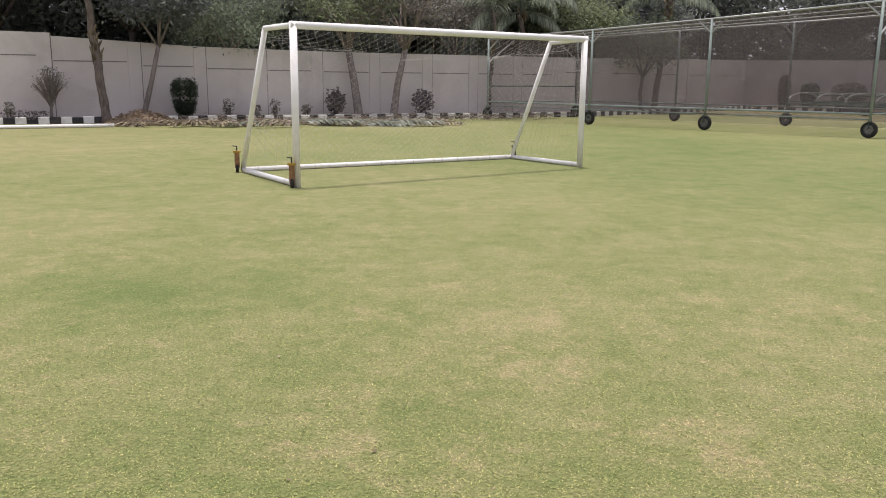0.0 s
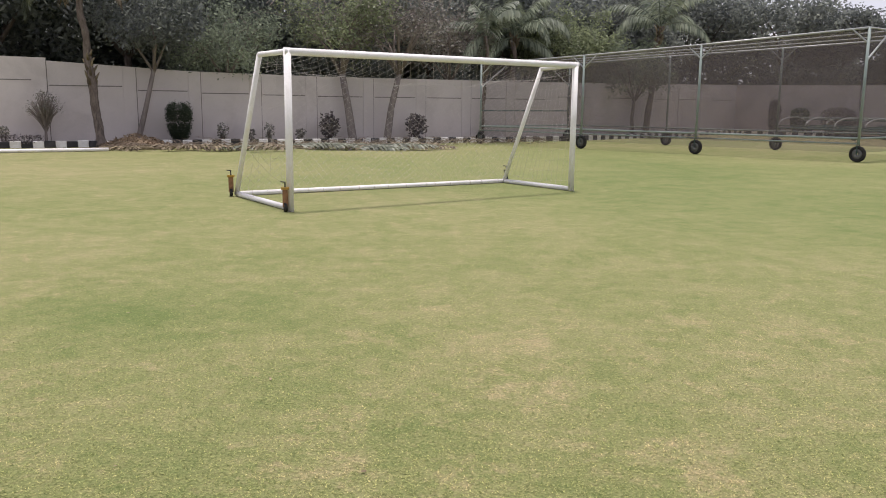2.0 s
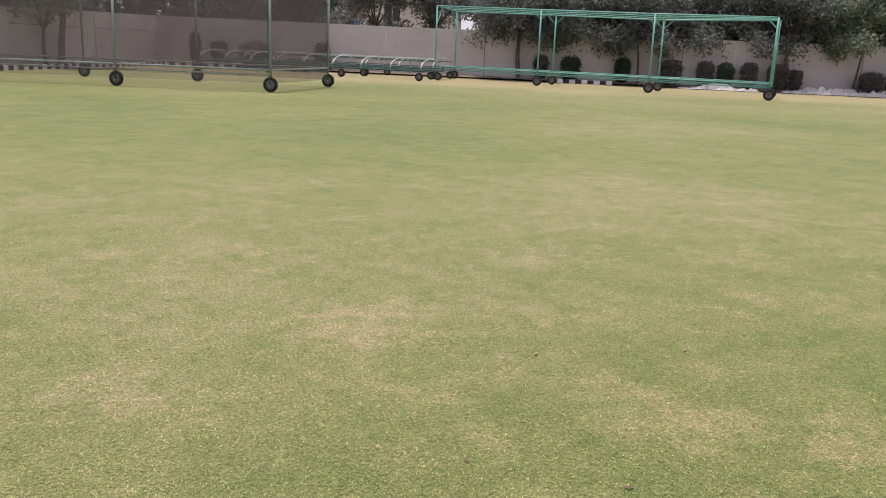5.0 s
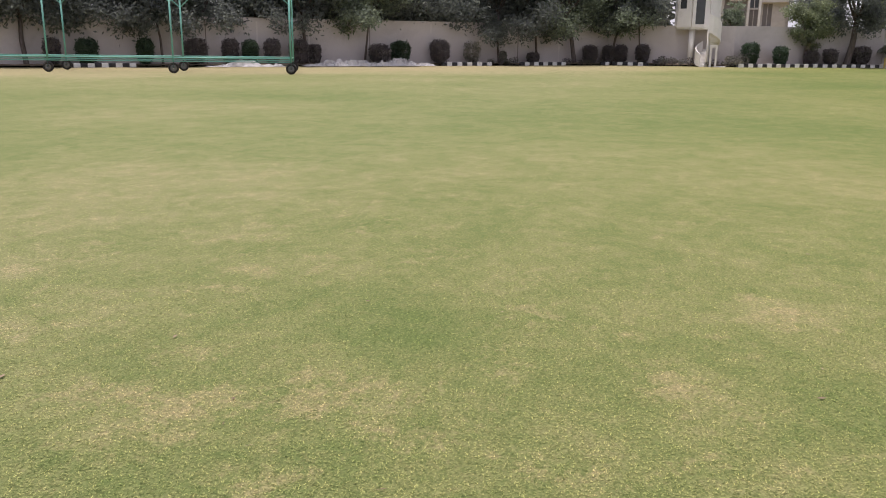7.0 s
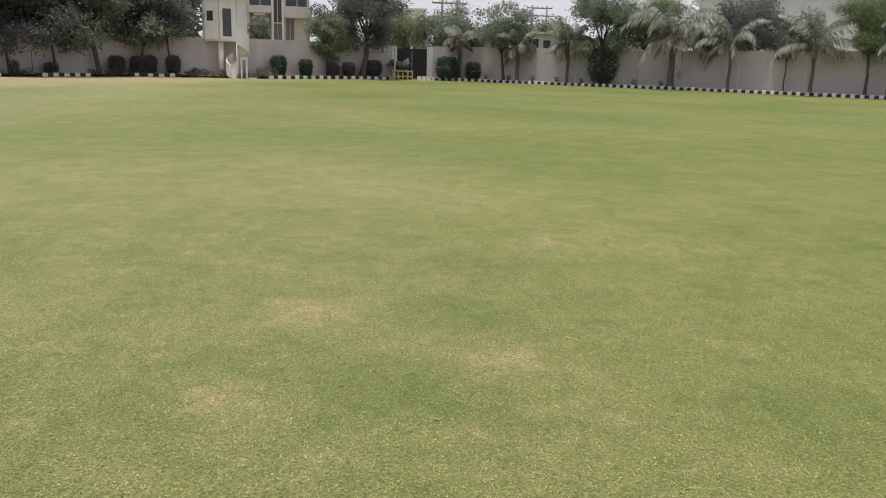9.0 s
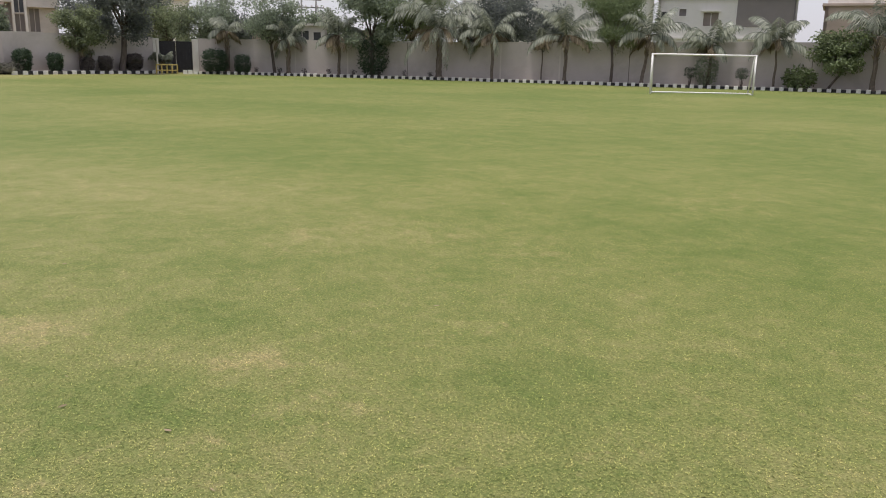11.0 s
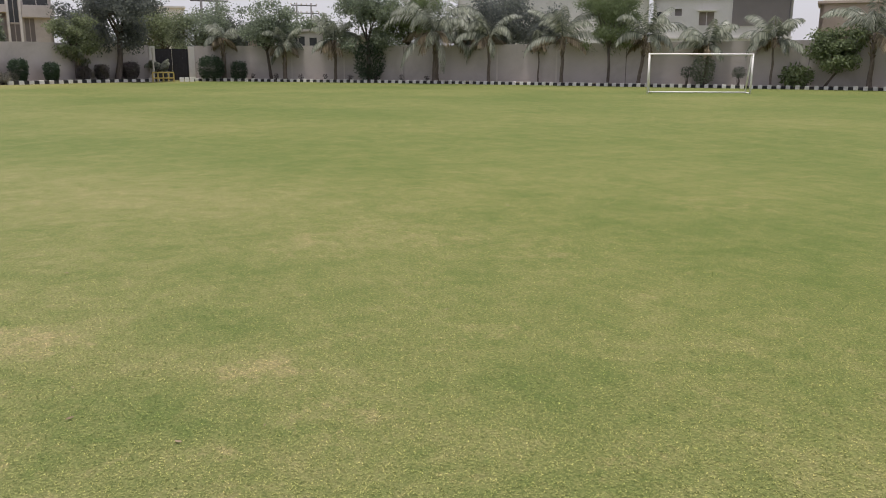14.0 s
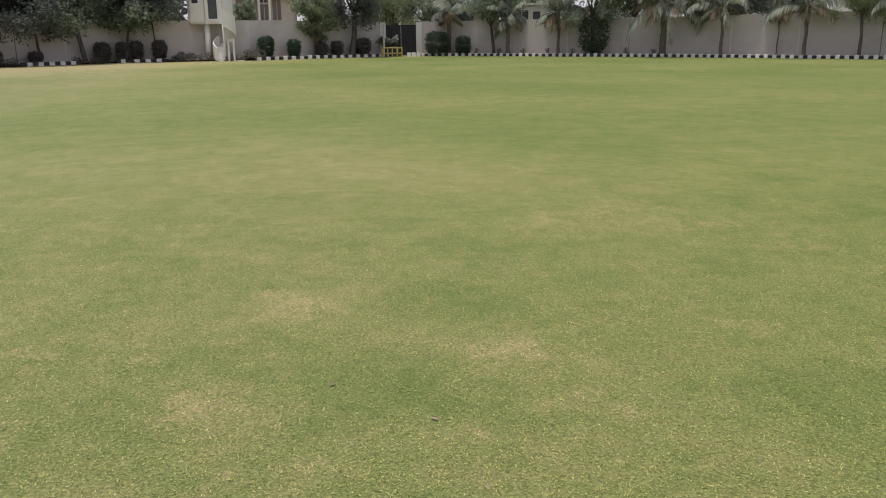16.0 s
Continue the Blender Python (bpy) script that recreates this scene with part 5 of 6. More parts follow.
# ---- buildings beyond the wall ----
def building(label, a, b, z1, depth, paint, windows, extras=(), category="house", z0=0.0):
    """A block whose front runs from a to b, with openings (u0, u1, z0, z1, kind) in the front."""
    a, b = Vector(a), Vector(b)
    d = (b - a).normalized()
    n = Vector((-d.y, d.x))
    g = thing("house", label, category, (a.x, a.y, 0))
    o = Vector((0, 0))
    e = b - a
    s = Shape()
    holed_wall(s, o, e, z0, z1, 0.25, [w[:4] for w in windows])
    part("wall", s.mesh("wall", weld=True), paint, g)
    for p, q in ((e, e + n * depth), (e + n * depth, n * depth), (n * depth, o)):
        rest = Shape()
        holed_wall(rest, p, q, z0, z1, 0.25, [])
        part("wall", rest, paint, g)
    roof = Shape().face((*(o - d * .2 - n * .2), z1), (*(e + d * .2 - n * .2), z1), (*(e + d * .2 + n * (depth + .2)), z1), (*(o - d * .2 + n * (depth + .2)), z1))
    m = Matrix(((d.x, n.x, 0, 0), (d.y, n.y, 0, 0), (0, 0, 1, 0), (0, 0, 0, 1)))
    roof.box(-0.2, e.length + 0.2, -0.25, depth + 0.2, z1 + 0.004, z1 + 0.18, m)
    part("roof", roof, paint, g)
    for u0, u1, w0, w1, kind in windows:
        win = part("window", Shape().box(u0, u1, 0.16, 0.2, w0, w1, m), kind, g)
        part("lintel", Shape().box(u0 - 0.06, u1 + 0.06, -0.03, 0.0, w1, w1 + 0.08, m), paint, win)
        part("sill", Shape().box(u0 - 0.08, u1 + 0.08, -0.06, 0.0, w0 - 0.08, w0, m), paint, win)
        if u1 - u0 > 0.7:
            part("mullion", Shape().box((u0 + u1) / 2 - 0.03, (u0 + u1) / 2 + 0.03, 0.08, 0.16, w0, w1, m), paint, win)
    for name, kind, bx in extras:
        part(name, Shape().box(*bx, m), kind, g)
    return g


G, S_, P_ = "dark_glass", "shutter", "grey_panel"
# flats beside the tower; the front faces the field
building("cream block of flats with balconies and dark windows", (80.4, 5.2), (80.6, -2.0), 9.5, 9, "cream",
         [(1.8, 3.7, 3.0, 5.3, P_), (1.8, 3.7, 6.0, 7.2, G), (3.95, 4.65, 3.0, 4.4, P_), (3.95, 4.65, 4.55, 7.0, G), (5.05, 5.8, 3.0, 4.9, P_), (5.05, 7.1, 6.0, 7.2, G)],
         [("balcony", "cream", (1.7, 3.75, -0.5, 0.0, 5.35, 5.95)), ("balcony", "cream", (4.9, 7.4, -0.6, 0.0, 4.98, 5.9)), ("pilaster", "white_wash", (3.76, 3.92, -0.35, 0.0, 0, 9.4)), ("pilaster", "white_wash", (4.7, 4.88, -0.35, 0.0, 0, 9.4)), ("awning", "pink", (2.2, 3.2, -0.7, -0.52, 5.1, 5.3))], "flats")
building("beige flats with shuttered windows behind the trees", (38.4, 65.2), (48.4, 58.8), 13, 9, "cream",
         [(2.3, 3.7, 6.6, 7.8, S_), (2.0, 3.4, 3.9, 5.3, S_), (5.0, 6.4, 6.6, 7.8, S_), (5.0, 6.4, 3.9, 5.3, G), (8.0, 9.4, 6.6, 7.8, S_), (2.3, 3.7, 9.3, 10.6, S_), (5.0, 6.4, 9.3, 10.6, S_), (0.4, 1.0, 6.4, 8.2, G)],
         [("ledge", "cream", (0, 11.8, -0.3, 0.0, 5.75, 5.95)), ("ledge", "cream", (0, 11.8, -0.3, 0.0, 8.6, 8.8)), ("blue_sheet", "blue_sheet", (1.6, 2.9, -0.5, -0.35, 3.05, 3.7))], "flats")
building("cream house half hidden behind the east trees", (56.5, 33.7), (62.0, 27.5), 6.0, 7, "cream",
         [(1.4, 2.4, 3.4, 4.7, G), (5.2, 6.2, 3.4, 4.7, G)])
# big unfinished block over the south wall
uf = building("large white concrete block with an open upper floor", (71.7, -36.2), (60.1, -46.4), 7.55, 12, "white_wash",
              [(2.0, 3.4, 4.2, 5.6, P_)], [("slab", "white_wash", (-0.4, 15.9, -0.5, 12, 9.6, 10.0))], "building")
ufd = Vector((60.1 - 71.7, -46.4 + 36.2)).normalized()
ufn = Vector((-ufd.y, ufd.x))
ufm = Matrix(((ufd.x, ufn.x, 0, 0), (ufd.y, ufn.y, 0, 0), (0, 0, 1, 0), (0, 0, 0, 1)))
for u in (0.1, 4.0, 7.6, 11.2, 15.0):
    part("column", Shape().box(u, u + 0.35, 0.0, 0.35, 7.7, 9.6, ufm), "white_wash", uf)
for v in (2.6, 5.2, 7.8, 10.4):
    part("column", Shape().box(15.05, 15.35, v, v + 0.3, 7.7, 9.6, ufm), "white_wash", uf)
# the grey colour carries the shade inside the open floor
part("back_wall", Shape().box(0.0, 14.9, 3.2, 3.4, 7.74, 9.6, ufm), "grey_panel", uf, "shaded grey inner wall")
part("parapet", Shape().box(15.36, 15.56, 0.0, 12.0, 7.74, 8.3, ufm), "white_wash", uf)
part("parapet", Shape().box(-0.2, 3.2, -0.2, 0.0, 7.74, 8.3, ufm), "white_wash", uf)
# low house with a grey clad corner
building("low whitewashed house with a grey clad corner", (51.6, -42.6), (45.0, -49.7), 6.15, 7, "white_wash",
         [(1.55, 2.05, 4.9, 5.4, P_), (3.3, 4.35, 4.2, 5.15, S_), (0.15, 0.75, 4.4, 5.2, G)],
         [("cladding", "grey_panel", (5.6, 9.55, -0.06, 0.0, 4.15, 6.05)), ("ledge", "white_wash", (3.15, 4.5, -0.22, 0.0, 5.22, 5.34)), ("coping", "white_wash", (-0.3, 9.8, -0.12, 0.0, 3.25, 3.38)), ("tank_room", "pink", (0.2, 2.4, 1.2, 3.2, 6.34, 6.95)), ("downpipe", "steel", (9.45, 9.52, -0.1, -0.02, 2.6, 8.4))])
building("pinkish house with a white roof storey", (46.3, -53.9), (42.6, -57.0), 5.85, 6, "pink",
         [], [("roof_storey", "white_wash", (0.15, 4.6, 0.2, 5.0, 6.04, 6.75)), ("water_tank", "steel", (1.2, 2.0, 0.8, 1.6, 6.76, 7.1))])
building("small pinkish house behind the south wall", (71.3, -14.6), (70.2, -18.3), 3.7, 6, "pink", [(1.2, 1.9, 2.6, 3.3, G), (2.6, 3.2, 2.6, 3.3, G)])
building("small cream house with a low window behind the palms", (70.2, -19.4), (69.3, -22.4), 3.9, 6, "cream", [(0.5, 1.6, 2.7, 3.5, G), (2.0, 2.6, 2.7, 3.4, G)])
building("low cream outhouse behind the south wall", (68.9, -23.6), (67.6, -27.5), 3.5, 5, "pink", [])
building("pale distant house above the gate trees", (92, -9.5), (91.5, -14.5), 6.7, 7, "white_wash", [(1, 2, 4.6, 5.6, G), (3, 4, 4.6, 5.6, G)])


def pylon(at, high, wide, label):
    g = thing("power_pylon", label, "pylon", (*at, 0), 0, "power pylons")
    for y in (0, -wide):
        part("pole", Shape().tube([(0, y, 0), (0, y, high)], [0.16, 0.10], 8), "steel", g, "", True)
    for z, over in ((high - 0.3, 0.7), (high - 1.25, 1.0)):
        part("cross_arm", Shape().box(-0.06, 0.06, -wide - over, over, z - 0.07, z + 0.07), "steel", g)
        for k in range(6):
            y = over - (wide + 2 * over) * k / 5
            part("insulator", Shape().tube([(0, y, z + 0.06), (0, y, z + 0.16), (0, y, z + 0.3)], [0.04, 0.11, 0.03], 8), "cream", g)
    return g


pylon((84.3, -15.1), 8.3, 1.5, "steel power pylon with two cross arms")
pylon((106.4, -30.6), 8.6, 1.9, "steel power pylon with two cross arms")

# ---- gate ----
gp = WALL_A[-1]
gate = thing("gate", "dark steel double gate in the boundary wall", "gate", (gp.x, gp.y, 0))
gq = WALL_B[0] - gp
gd = gq.normalized()
gm = Matrix(((gd.x, -gd.y, 0, 0), (gd.y, gd.x, 0, 0), (0, 0, 1, 0), (0, 0, 0, 1)))
gl = gq.length
for i in range(2):
    leaf_ = part("gate_leaf", Shape().box(0.45 + i * (gl - 0.9) / 2 + 0.01, 0.45 + (i + 1) * (gl - 0.9) / 2 - 0.01, 0.08, 0.12, 0.08, 2.36, gm), "gate", gate, "dark sheet steel leaf")
    for k in range(5):
        u = 0.5 + (i + k / 5) * (gl - 0.9) / 2
        part("rib", Shape().box(u, u + 0.05, 0.05, 0.08, 0.1, 2.34, gm), "gate", leaf_)
for u in (0.0, gl - 0.45):
    part("pillar", Shape().box(u + 0.01, u + 0.44, -0.06, 0.36, 0, 2.55, gm), "white_wash", gate, "whitewashed gate pillar")
bar = thing("barrier_rail", "yellow and black painted pipe barrier before the gate", "barrier", (64.6, -8.05, 0), -97)
for k in range(5):
    part("upright", Shape().tube([(0.36 * k, 0, 0), (0.36 * k, 0, 0.66)], 0.05, 8), "yellow", bar)
for k in range(4):
    part("slat", Shape().box(0.36 * k + 0.09, 0.36 * k + 0.27, -0.015, 0.015, 0.06, 0.60), "kerb_black", bar, "black painted slat")
for z in (0.26, 0.66):
    part("rail", Shape().tube([(0, -0.04, z), (1.46, -0.04, z)], 0.045, 8), "yellow", bar)
for k in range(3):
    blk = thing("concrete_block", "white painted concrete block beside the gate", "block", (64.35 - 0.04 * k, -10.02 - 0.36 * k, 0), -97, "gate blocks")
    part("block", Shape().box(-0.15, 0.15, -0.12, 0.12, 0, 0.30), "kerb_white", blk)
post = thing("gate_post", "slim pale post beside the gate barrier", "post", (64.6, -8.15, 0))
part("pole", Shape().tube([(0, 0, 0), (0.03, 0, 2.4)], 0.06, 8), "cream", post)

# ---- sight screen, pitch and stumps ----
ss = thing("sight_screen", "tall pale cloth sight screen on a wheeled frame", "sight screen", (28.0, -41.2, 0), -110)
panel_s = Shape()
panel_s.box(0.55, 6.2, -0.02, 0.02, 0.62, 4.6, Matrix.Rotation(radians(-4), 4, "X"))
for i, (x, y, z) in enumerate(panel_s.v):
    if x < 1 and z > 2:
        panel_s.v[i] = (x + 0.42, y, z)
part("screen", panel_s, "screen", ss, "pale grey stretched cloth")
for z in (0.36, 0.58):
    part("base_rail", Shape().tube([(0, -0.5, z), (6.3, -0.5, z)], 0.035, 8), "goal_white", ss)
    part("base_rail", Shape().tube([(0, 0.6, z), (6.3, 0.6, z)], 0.035, 8), "goal_white", ss)
for x in (0, 0.5, 1.2, 2.1, 3.2, 4.4, 6.3):
    part("strut", Shape().tube([(x, -0.5, 0.34), (x, -0.5, 0.6)], 0.03, 6), "goal_white", ss)
    part("cross_bar", Shape().tube([(x, -0.5, 0.36), (x, 0.6, 0.36)], 0.03, 6), "goal_white", ss)
for x in (0.9, 5.6):
    part("stay", Shape().tube([(x + 0.1, -0.5, 0.6), (x, -0.02, 3.2)], 0.03, 6), "goal_white", ss)
for x in (0.15, 6.1):
    for y in (-0.5, 0.6):
        part("wheel", Shape().ring((x, y, 0.18), (0, 1, 0), [(-0.07, 0.05), (-0.07, 0.16), (-0.05, 0.18), (0.05, 0.18), (0.07, 0.16), (0.07, 0.05)], 18), "rubber", ss)

PITCH = Vector((15.15, -22.05))
PD, PW = Vector((-0.68, 0.733)), Vector((-0.45, -0.893))
pitch = Shape()
for i in range(40):
    for j in range(8):
        quad = []
        for u, w in ((i, j), (i + 1, j), (i + 1, j + 1), (i, j + 1)):
            p = PITCH + PD * (u * 0.55) + PW * (w * 0.4)
            wob = 0.06 * noise.noise((p.x * 2, p.y * 2, 0)) if u in (0, 40) or w in (0, 8) else 0
            quad.append((p.x + wob, p.y + wob, 0.012))
        pitch.face(*quad)
structure("cricket_pitch", pitch, "clay", "bare pale clay cricket pitch strip in the turf", "pitch")
wicket = PITCH + PW * 0.93 + PD * 0.02
for k in range(3):
    p = wicket + PW * 0.115 * k
    st = thing("stump", "brown wooden cricket stump standing in the pitch", "stump", (p.x, p.y, 0.01), 0, "wicket stumps")
    part("shaft", Shape().tube([(0, 0, -0.05), (0, 0, 0.62), (0, 0, 0.68), (0, 0, 0.70)], [0.019, 0.019, 0.021, 0.012], 10), "stump", st, "", True)

# ---- clutter along the kerb ----
pole_a, pole_b = Vector((-13.4, 25.0, 0.06)), Vector((-10.55, 26.5, 0.06))
ground_pole = thing("pole", "long white pole lying on the grass by the kerb", "pole", pole_a)
part("pipe", Shape().tube([(-4.6, -2.4, 0), (0, 0, 0), pole_b - pole_a], 0.055, 10), "goal_white", ground_pole, "", True)


def tarpaulin(at, length, width, high, turn, seed, label):
    g = thing("tarpaulin", label, "tarpaulin", (*at, 0.0), turn, "crumpled tarpaulins")
    s = Shape()
    cu, cv = int(length * 6.5), 9
    rng = random.Random(seed)
    crease = [[rng.uniform(0.25, 1.35) for j in range(cv + 1)] for i in range(cu + 1)]

    def spot(i, j):
        u, v = i / cu, j / cv
        edge = (math.sin(math.pi * u) * math.sin(math.pi * v)) ** 0.45
        q = (u * length, v * width)
        heap = 0.40 + 0.75 * noise.noise((q[0] * 0.75, q[1] * 1.1, seed))
        fold = abs(noise.noise((q[0] * 1.9 + q[1], q[1] * 2.6, seed + 3))) + 0.6 * abs(noise.noise((q[0] * 4.6, q[1] * 5.5 - q[0], seed + 5)))
        h = high * edge * (max(0.14, heap) * crease[i][j] + 0.6 * (fold - 0.25))
        side = 0.16 * noise.noise((q[0] * 2.2, q[1] * 3, seed + 7))
        return ((u - 0.5) * length + side, (v - 0.5) * width * (0.75 + 0.6 * noise.noise((u * 7, 0, seed))) + side, max(0.012, h + 0.03))
    for i in range(cu):
        for j in range(cv):
            s.face(spot(i, j), spot(i + 1, j), spot(i + 1, j + 1), spot(i, j + 1))
    part("sheet", s, "tarp", g)


tarpaulin((46.4, 21.7), 8.2, 1.6, 0.50, -45.5, 2.0, "heap of crumpled pale tarpaulin along the kerb")
tarpaulin((41.0, 26.9), 4.4, 1.1, 0.40, -45.5, 9.0, "folded pale tarpaulin sheet along the kerb")

# felled palm fronds and branches in front of the north wall
rng = random.Random(21)
quads, ribs = [], Shape()
frond_geometry(quads, ribs, rng, (0, 0, 0.09), 0.0, 2.0, 0.05, 0.14, 0.34, 30, 0.33)
frond = thing("palm_frond", "felled dry palm frond lying on the grass", "palm frond", (-8.0, 27.0, 0.0), 20, "felled palm fronds")
part("rib", ribs, "frond_dry", frond)
part("blade", quads_mesh("blade", np.array([[tuple(v) for v in q] for q in quads])), "frond_dry", frond)
for k in range(15):
    u = rng.random()
    p = Vector((-9.6, 26.9)).lerp(Vector((-0.4, 29.6)), u) + Vector((rng.uniform(-0.5, 0.5), rng.uniform(-0.6, 0.9)))
    copy_thing(frond, pose(p.x, p.y, rng.uniform(0, 0.05), rng.uniform(-8, 8), rng.uniform(-3, 1), rng.choice((20, 200)) + rng.uniform(-40, 40)))
green = thing("palm_frond", "freshly cut greenish palm frond on the grass", "palm frond", (-3.0, 28.4, 0.0), 15, "felled palm fronds")
part("rib", ribs.mesh("rib"), "frond", green)
part("blade", quads_mesh("blade", np.array([[tuple(v) for v in q] for q in quads])), "frond", green)
for k in range(9):
    u = rng.random()
    p = Vector((-6.0, 28.1)).lerp(Vector((-1.0, 29.2)), u)
    copy_thing(green, pose(p.x, p.y, rng.uniform(0, 0.1), rng.uniform(-8, 8), 0, rng.choice((10, 190)) + rng.uniform(-30, 30)))
sticks = Shape()
for k in range(380):
    u = rng.random()
    c = Vector((-10.4, 27.2)).lerp(Vector((4.6, 35.2)), u) + Vector((rng.gauss(0, 0.5), rng.gauss(0, 0.35)))
    a, ln = rng.uniform(0, 6.28), rng.uniform(0.3, 1.5)
    d = Vector((math.cos(a), math.sin(a), rng.uniform(-0.05, 0.22))) * ln
    p = Vector((c.x, c.y, rng.uniform(0.01, 0.15)))
    sticks.tube([p, p + d * 0.5 + Vector((0, 0, 0.06)), p + d], [0.013, 0.009, 0.004], 4)
tagged(part("branch_pile", sticks, "twig"), "heap of cut dry twigs and branches by the kerb", "branches", kind="stuff")
heap = Shape()
for i in range(20):
    for j in range(10):
        def heap_at(i, j):
            a, r = 2 * math.pi * i / 20, j / 10
            return (1.15 * r * math.cos(a), 0.75 * r * math.sin(a), 0.52 * (1 - r) ** 0.8 * (0.8 + 0.4 * noise.noise((math.cos(a) * r * 4, math.sin(a) * r * 4, 1))) + 0.005)
        heap.face(heap_at(i, j + 1), heap_at(i + 1, j + 1), heap_at(i + 1, j), heap_at(i, j))
heap_ob = thing("leaf_heap", "heap of swept dry brown leaves by the kerb", "leaf heap", (-10.3, 28.3, 0), 26)
part("mound", heap, "litter", heap_ob, "", True)
nrng = np.random.default_rng(5)
ang, rad = nrng.random(900) * 6.283, np.sqrt(nrng.random(900))
pts = np.stack([1.2 * rad * np.cos(ang), 0.8 * rad * np.sin(ang), 0.5 * (1 - rad) ** 0.8 + 0.02], 1)
part("leaves", quads_mesh("leaves", leaf_quads(nrng, pts, nrng.uniform(0.06, 0.14, 900), 0.0)), "litter", heap_ob)

# scattered leaves and scraps on the turf
count = 260
ang, rad = np.radians(nrng.uniform(-65, 125, count)), 3.0 + 22 * nrng.random(count) ** 1.4
pts = np.stack([rad * np.sin(ang), rad * np.cos(ang), np.full(count, 0.02)], 1)
scraps = leaf_quads(nrng, pts, nrng.uniform(0.025, 0.06, count), 0.0)
scraps[:, :, 2] = np.maximum(scraps[:, :, 2] * 0.3, 0.012)
tagged(part("fallen_leaves", quads_mesh("fallen_leaves", scraps), "litter"), "scattered small dry leaves on the turf", "leaves", kind="stuff")

# ---- kerb blocks ----
def block_mesh(name, material, long=0.335):
    bm = bmesh.new()
    bmesh.ops.create_cube(bm, size=1.0)
    bmesh.ops.scale(bm, vec=(long, 0.16, 0.30), verts=bm.verts)
    bmesh.ops.bevel(bm, geom=bm.edges[:], offset=0.014, segments=1, affect="EDGES")
    me = bpy.data.meshes.new(name)
    bm.to_mesh(me)
    bm.free()
    me.materials.append(M[material])
    return me


BLOCKS = (block_mesh("kerb_block_white", "kerb_white"), block_mesh("kerb_block_black", "kerb_black"), block_mesh("short_block_white", "kerb_white", 0.245), block_mesh("short_block_black", "kerb_black", 0.27))
kerb = thing("kerb", "black and white painted block kerb round the field", "kerb")
kerb["kind"] = "structure"
rng = random.Random(31)
# stretches where the blocks are missing and weeds grow over the edge of the bed
KERB_GAPS = [(2, 5.0, 22.8), (2, 26.5, 44.4), (2, 47.9, 50.1), (2, 53.5, 56.3), (3, 2.6, 8.3)]
spots = []
index = 0
for line in (KERB_A, KERB_B):
    for p, q in zip(line, line[1:]):
        p, q = Vector(p), Vector(q)
        d = (q - p).normalized()
        pitch_ = 0.348 if line is KERB_A else 0.262
        steps = int((q - p).length / pitch_)
        for i in range(steps):
            c = p + d * (pitch_ * (i + 0.5))
            index += 1
            if any(p == Vector(KERB_A[k]) and u0 < pitch_ * (i + 0.5) < u1 for k, u0, u1 in KERB_GAPS):
                continue
            n = Vector((-d.y, d.x))
            c = c + n * (0.08 + rng.gauss(0, 0.008))
            spots.append((c, math.degrees(math.atan2(d.y, d.x)) + rng.gauss(0, 1.0), index % 2 + (0 if line is KERB_A else 2), rng.gauss(0, 0.008) - (0.05 if line is KERB_B and index % 2 else 0)))
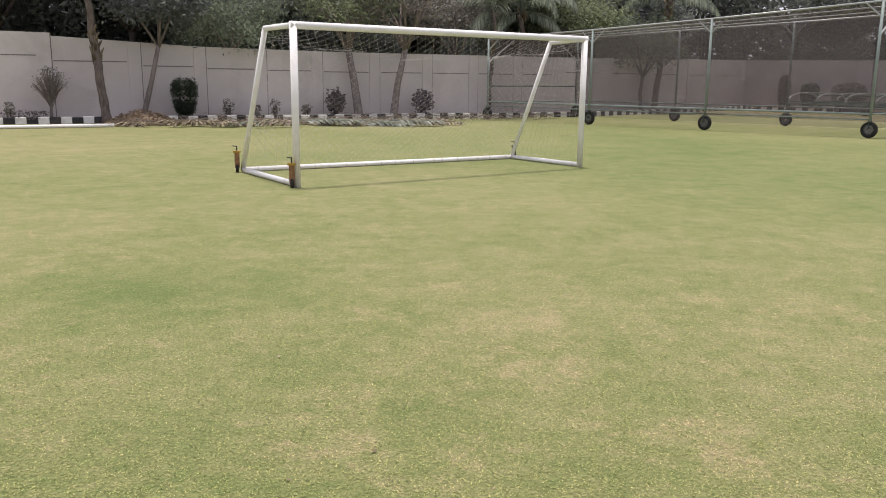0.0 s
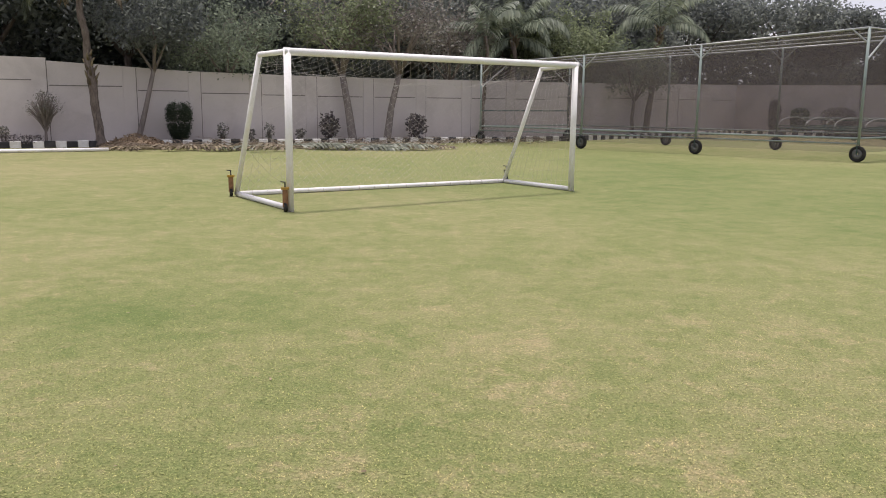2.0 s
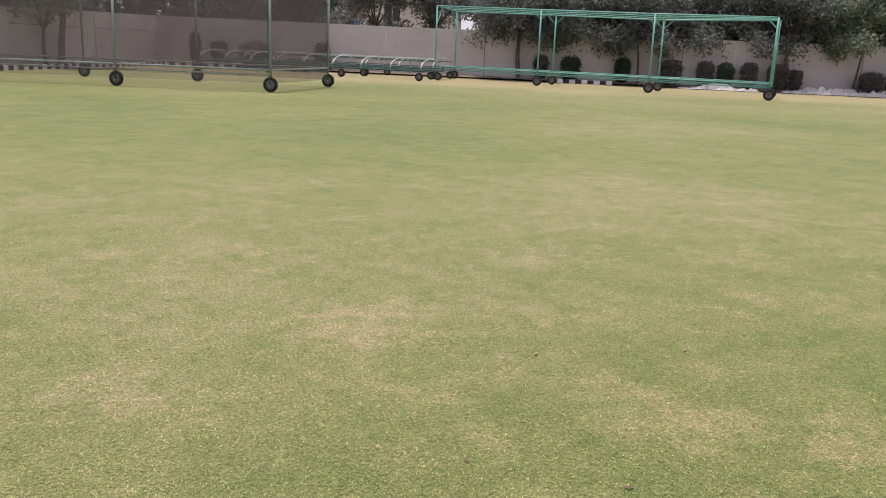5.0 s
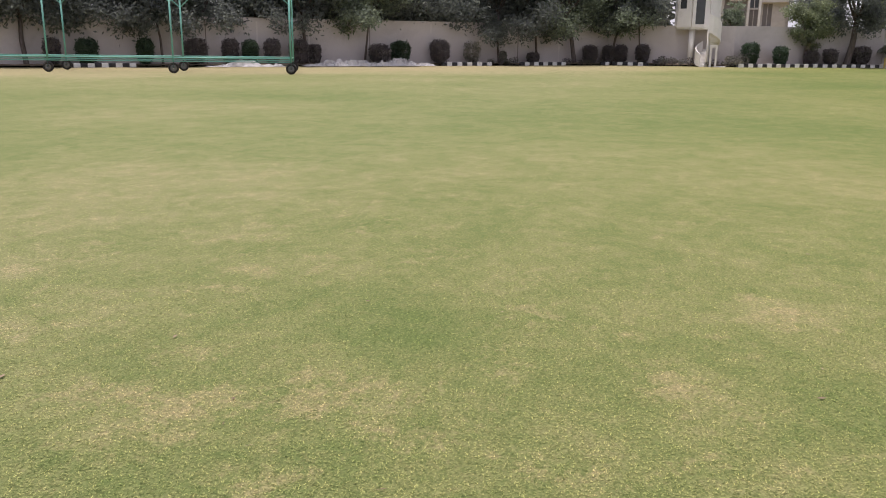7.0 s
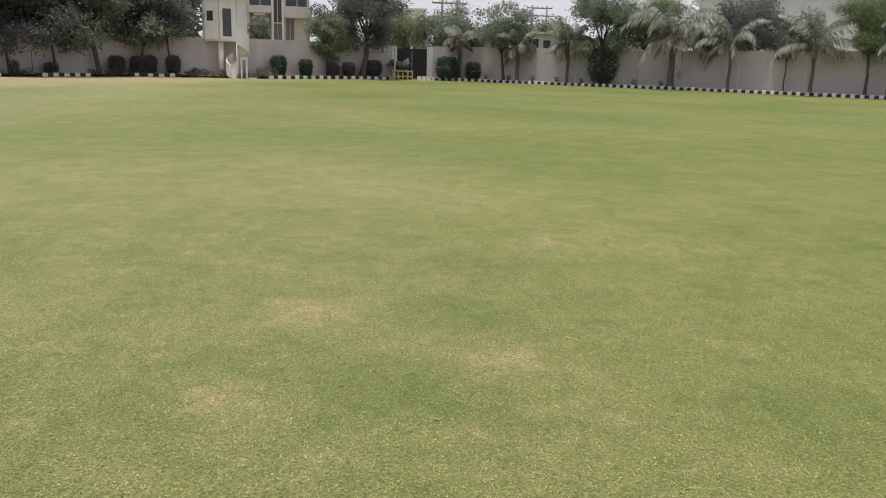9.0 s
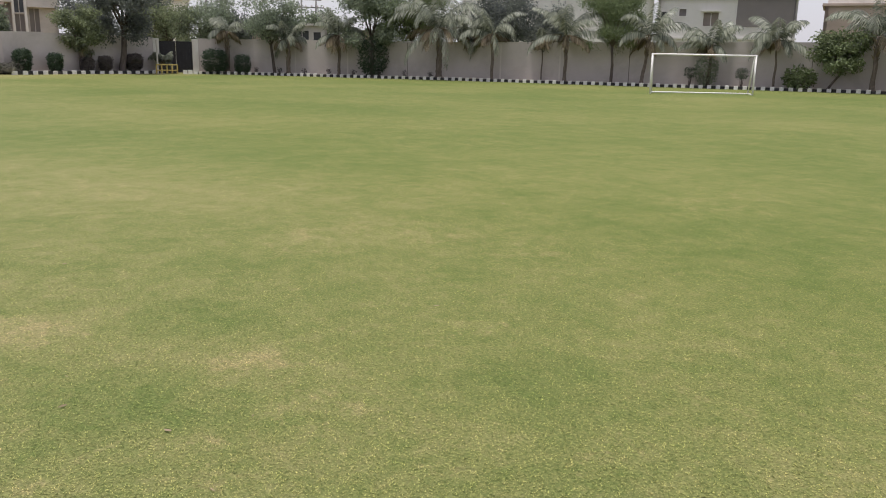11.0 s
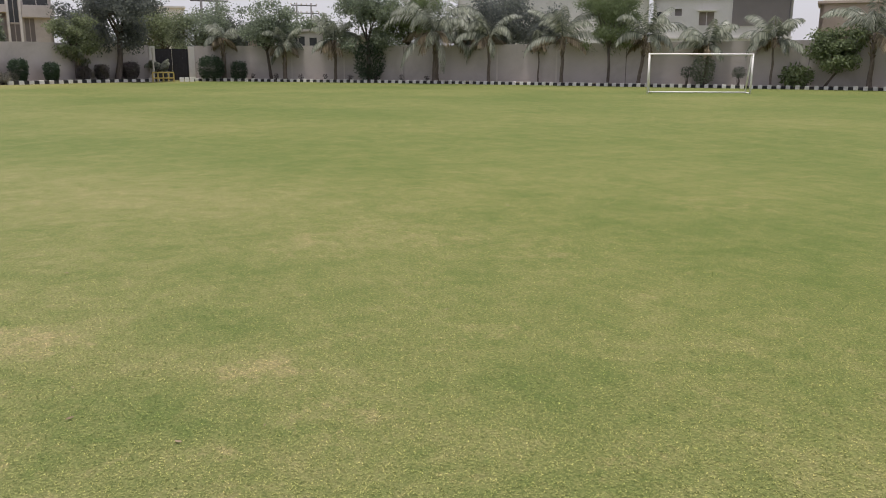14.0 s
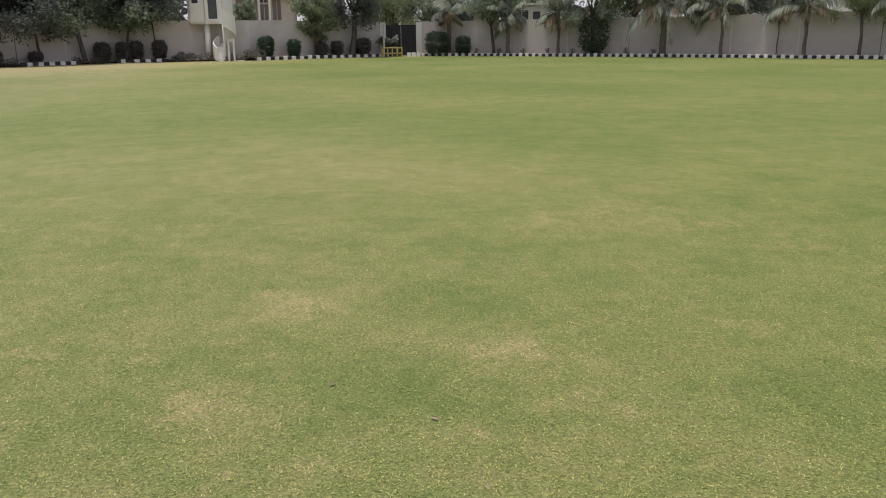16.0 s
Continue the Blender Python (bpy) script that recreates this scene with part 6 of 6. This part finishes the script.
# the nearest stretch stands as single blocks
nearest = sorted(range(len(spots)), key=lambda i: (spots[i][0] - Vector((6, 2))).length)[:300]
single = set(nearest)
rest = (Shape(), Shape())
for i, (c, turn, colour, dz) in enumerate(spots):
    m = pose(c.x, c.y, 0.07 + dz, 0, 0, turn)
    if i in single:
        ob = new("kerb_block", BLOCKS[colour])
        ob.parent = kerb
        ob.matrix_local = m
    else:
        s = rest[colour % 2]
        k = len(s.v)
        s.v += [tuple(m @ v.co) for v in BLOCKS[colour].vertices]
        s.f += [tuple(k + j for j in f.vertices) for f in BLOCKS[colour].polygons]
for s, material in zip(rest, ("kerb_white", "kerb_black")):
    tagged(part("kerb_blocks", s, material, kerb), kind="stuff")

for k, u0, u1 in KERB_GAPS[2:]:
    p, q = Vector(KERB_A[k]), Vector(KERB_A[k + 1])
    d = (q - p).normalized()
    for i in range(int((u1 - u0) / 0.55)):
        c = p + d * (u0 + 0.3 + 0.55 * i) + Vector((-d.y, d.x)) * rng.uniform(0.1, 0.5)
        bush((c.x, c.y), rng.uniform(0.4, 0.7), rng.uniform(0.22, 0.5), rng.choice(("leaf_grey", "leaf_purple")), "low scrubby weed at the edge of the wall bed", 0.1, 160, 0.08, 0.0, "edge weeds", 1.0)

# ---- grass blades close to the path ----
count = 900000
nrng = np.random.default_rng(8)
ang = np.radians(nrng.uniform(-38, 158, count))
rad = 1.9 + 11.0 * (1 - np.sqrt(1 - nrng.random(count) ** 0.95))
px_, py_ = 0.3 + rad * np.sin(ang), -0.5 + rad * np.cos(ang)
way = nrng.random(count) * 6.283
ln = nrng.uniform(0.006, 0.015, count)
tilt = nrng.uniform(0.08, 0.62, count)
w = nrng.uniform(0.0016, 0.0034, count)
dx, dy = np.cos(way), np.sin(way)
base = np.stack([px_, py_, np.full(count, 0.003)], 1)
side = np.stack([-dy * w, dx * w, np.zeros(count)], 1)
tip = base + np.stack([dx * ln * np.cos(tilt), dy * ln * np.cos(tilt), ln * np.sin(tilt)], 1)
tri = np.empty((count, 3, 3), np.float32)
tri[:, 0], tri[:, 1], tri[:, 2] = base - side, base + side, tip
me = bpy.data.meshes.new("grass")
me.vertices.add(count * 3)
me.vertices.foreach_set("co", tri.ravel())
me.loops.add(count * 3)
me.loops.foreach_set("vertex_index", np.arange(count * 3, dtype=np.int32))
me.polygons.add(count)
me.polygons.foreach_set("loop_start", np.arange(0, count * 3, 3, dtype=np.int32))
me.update(calc_edges=True)
tagged(part("grass", me, "blade"), "short mown grass blades, green and straw coloured", "grass", kind="stuff")
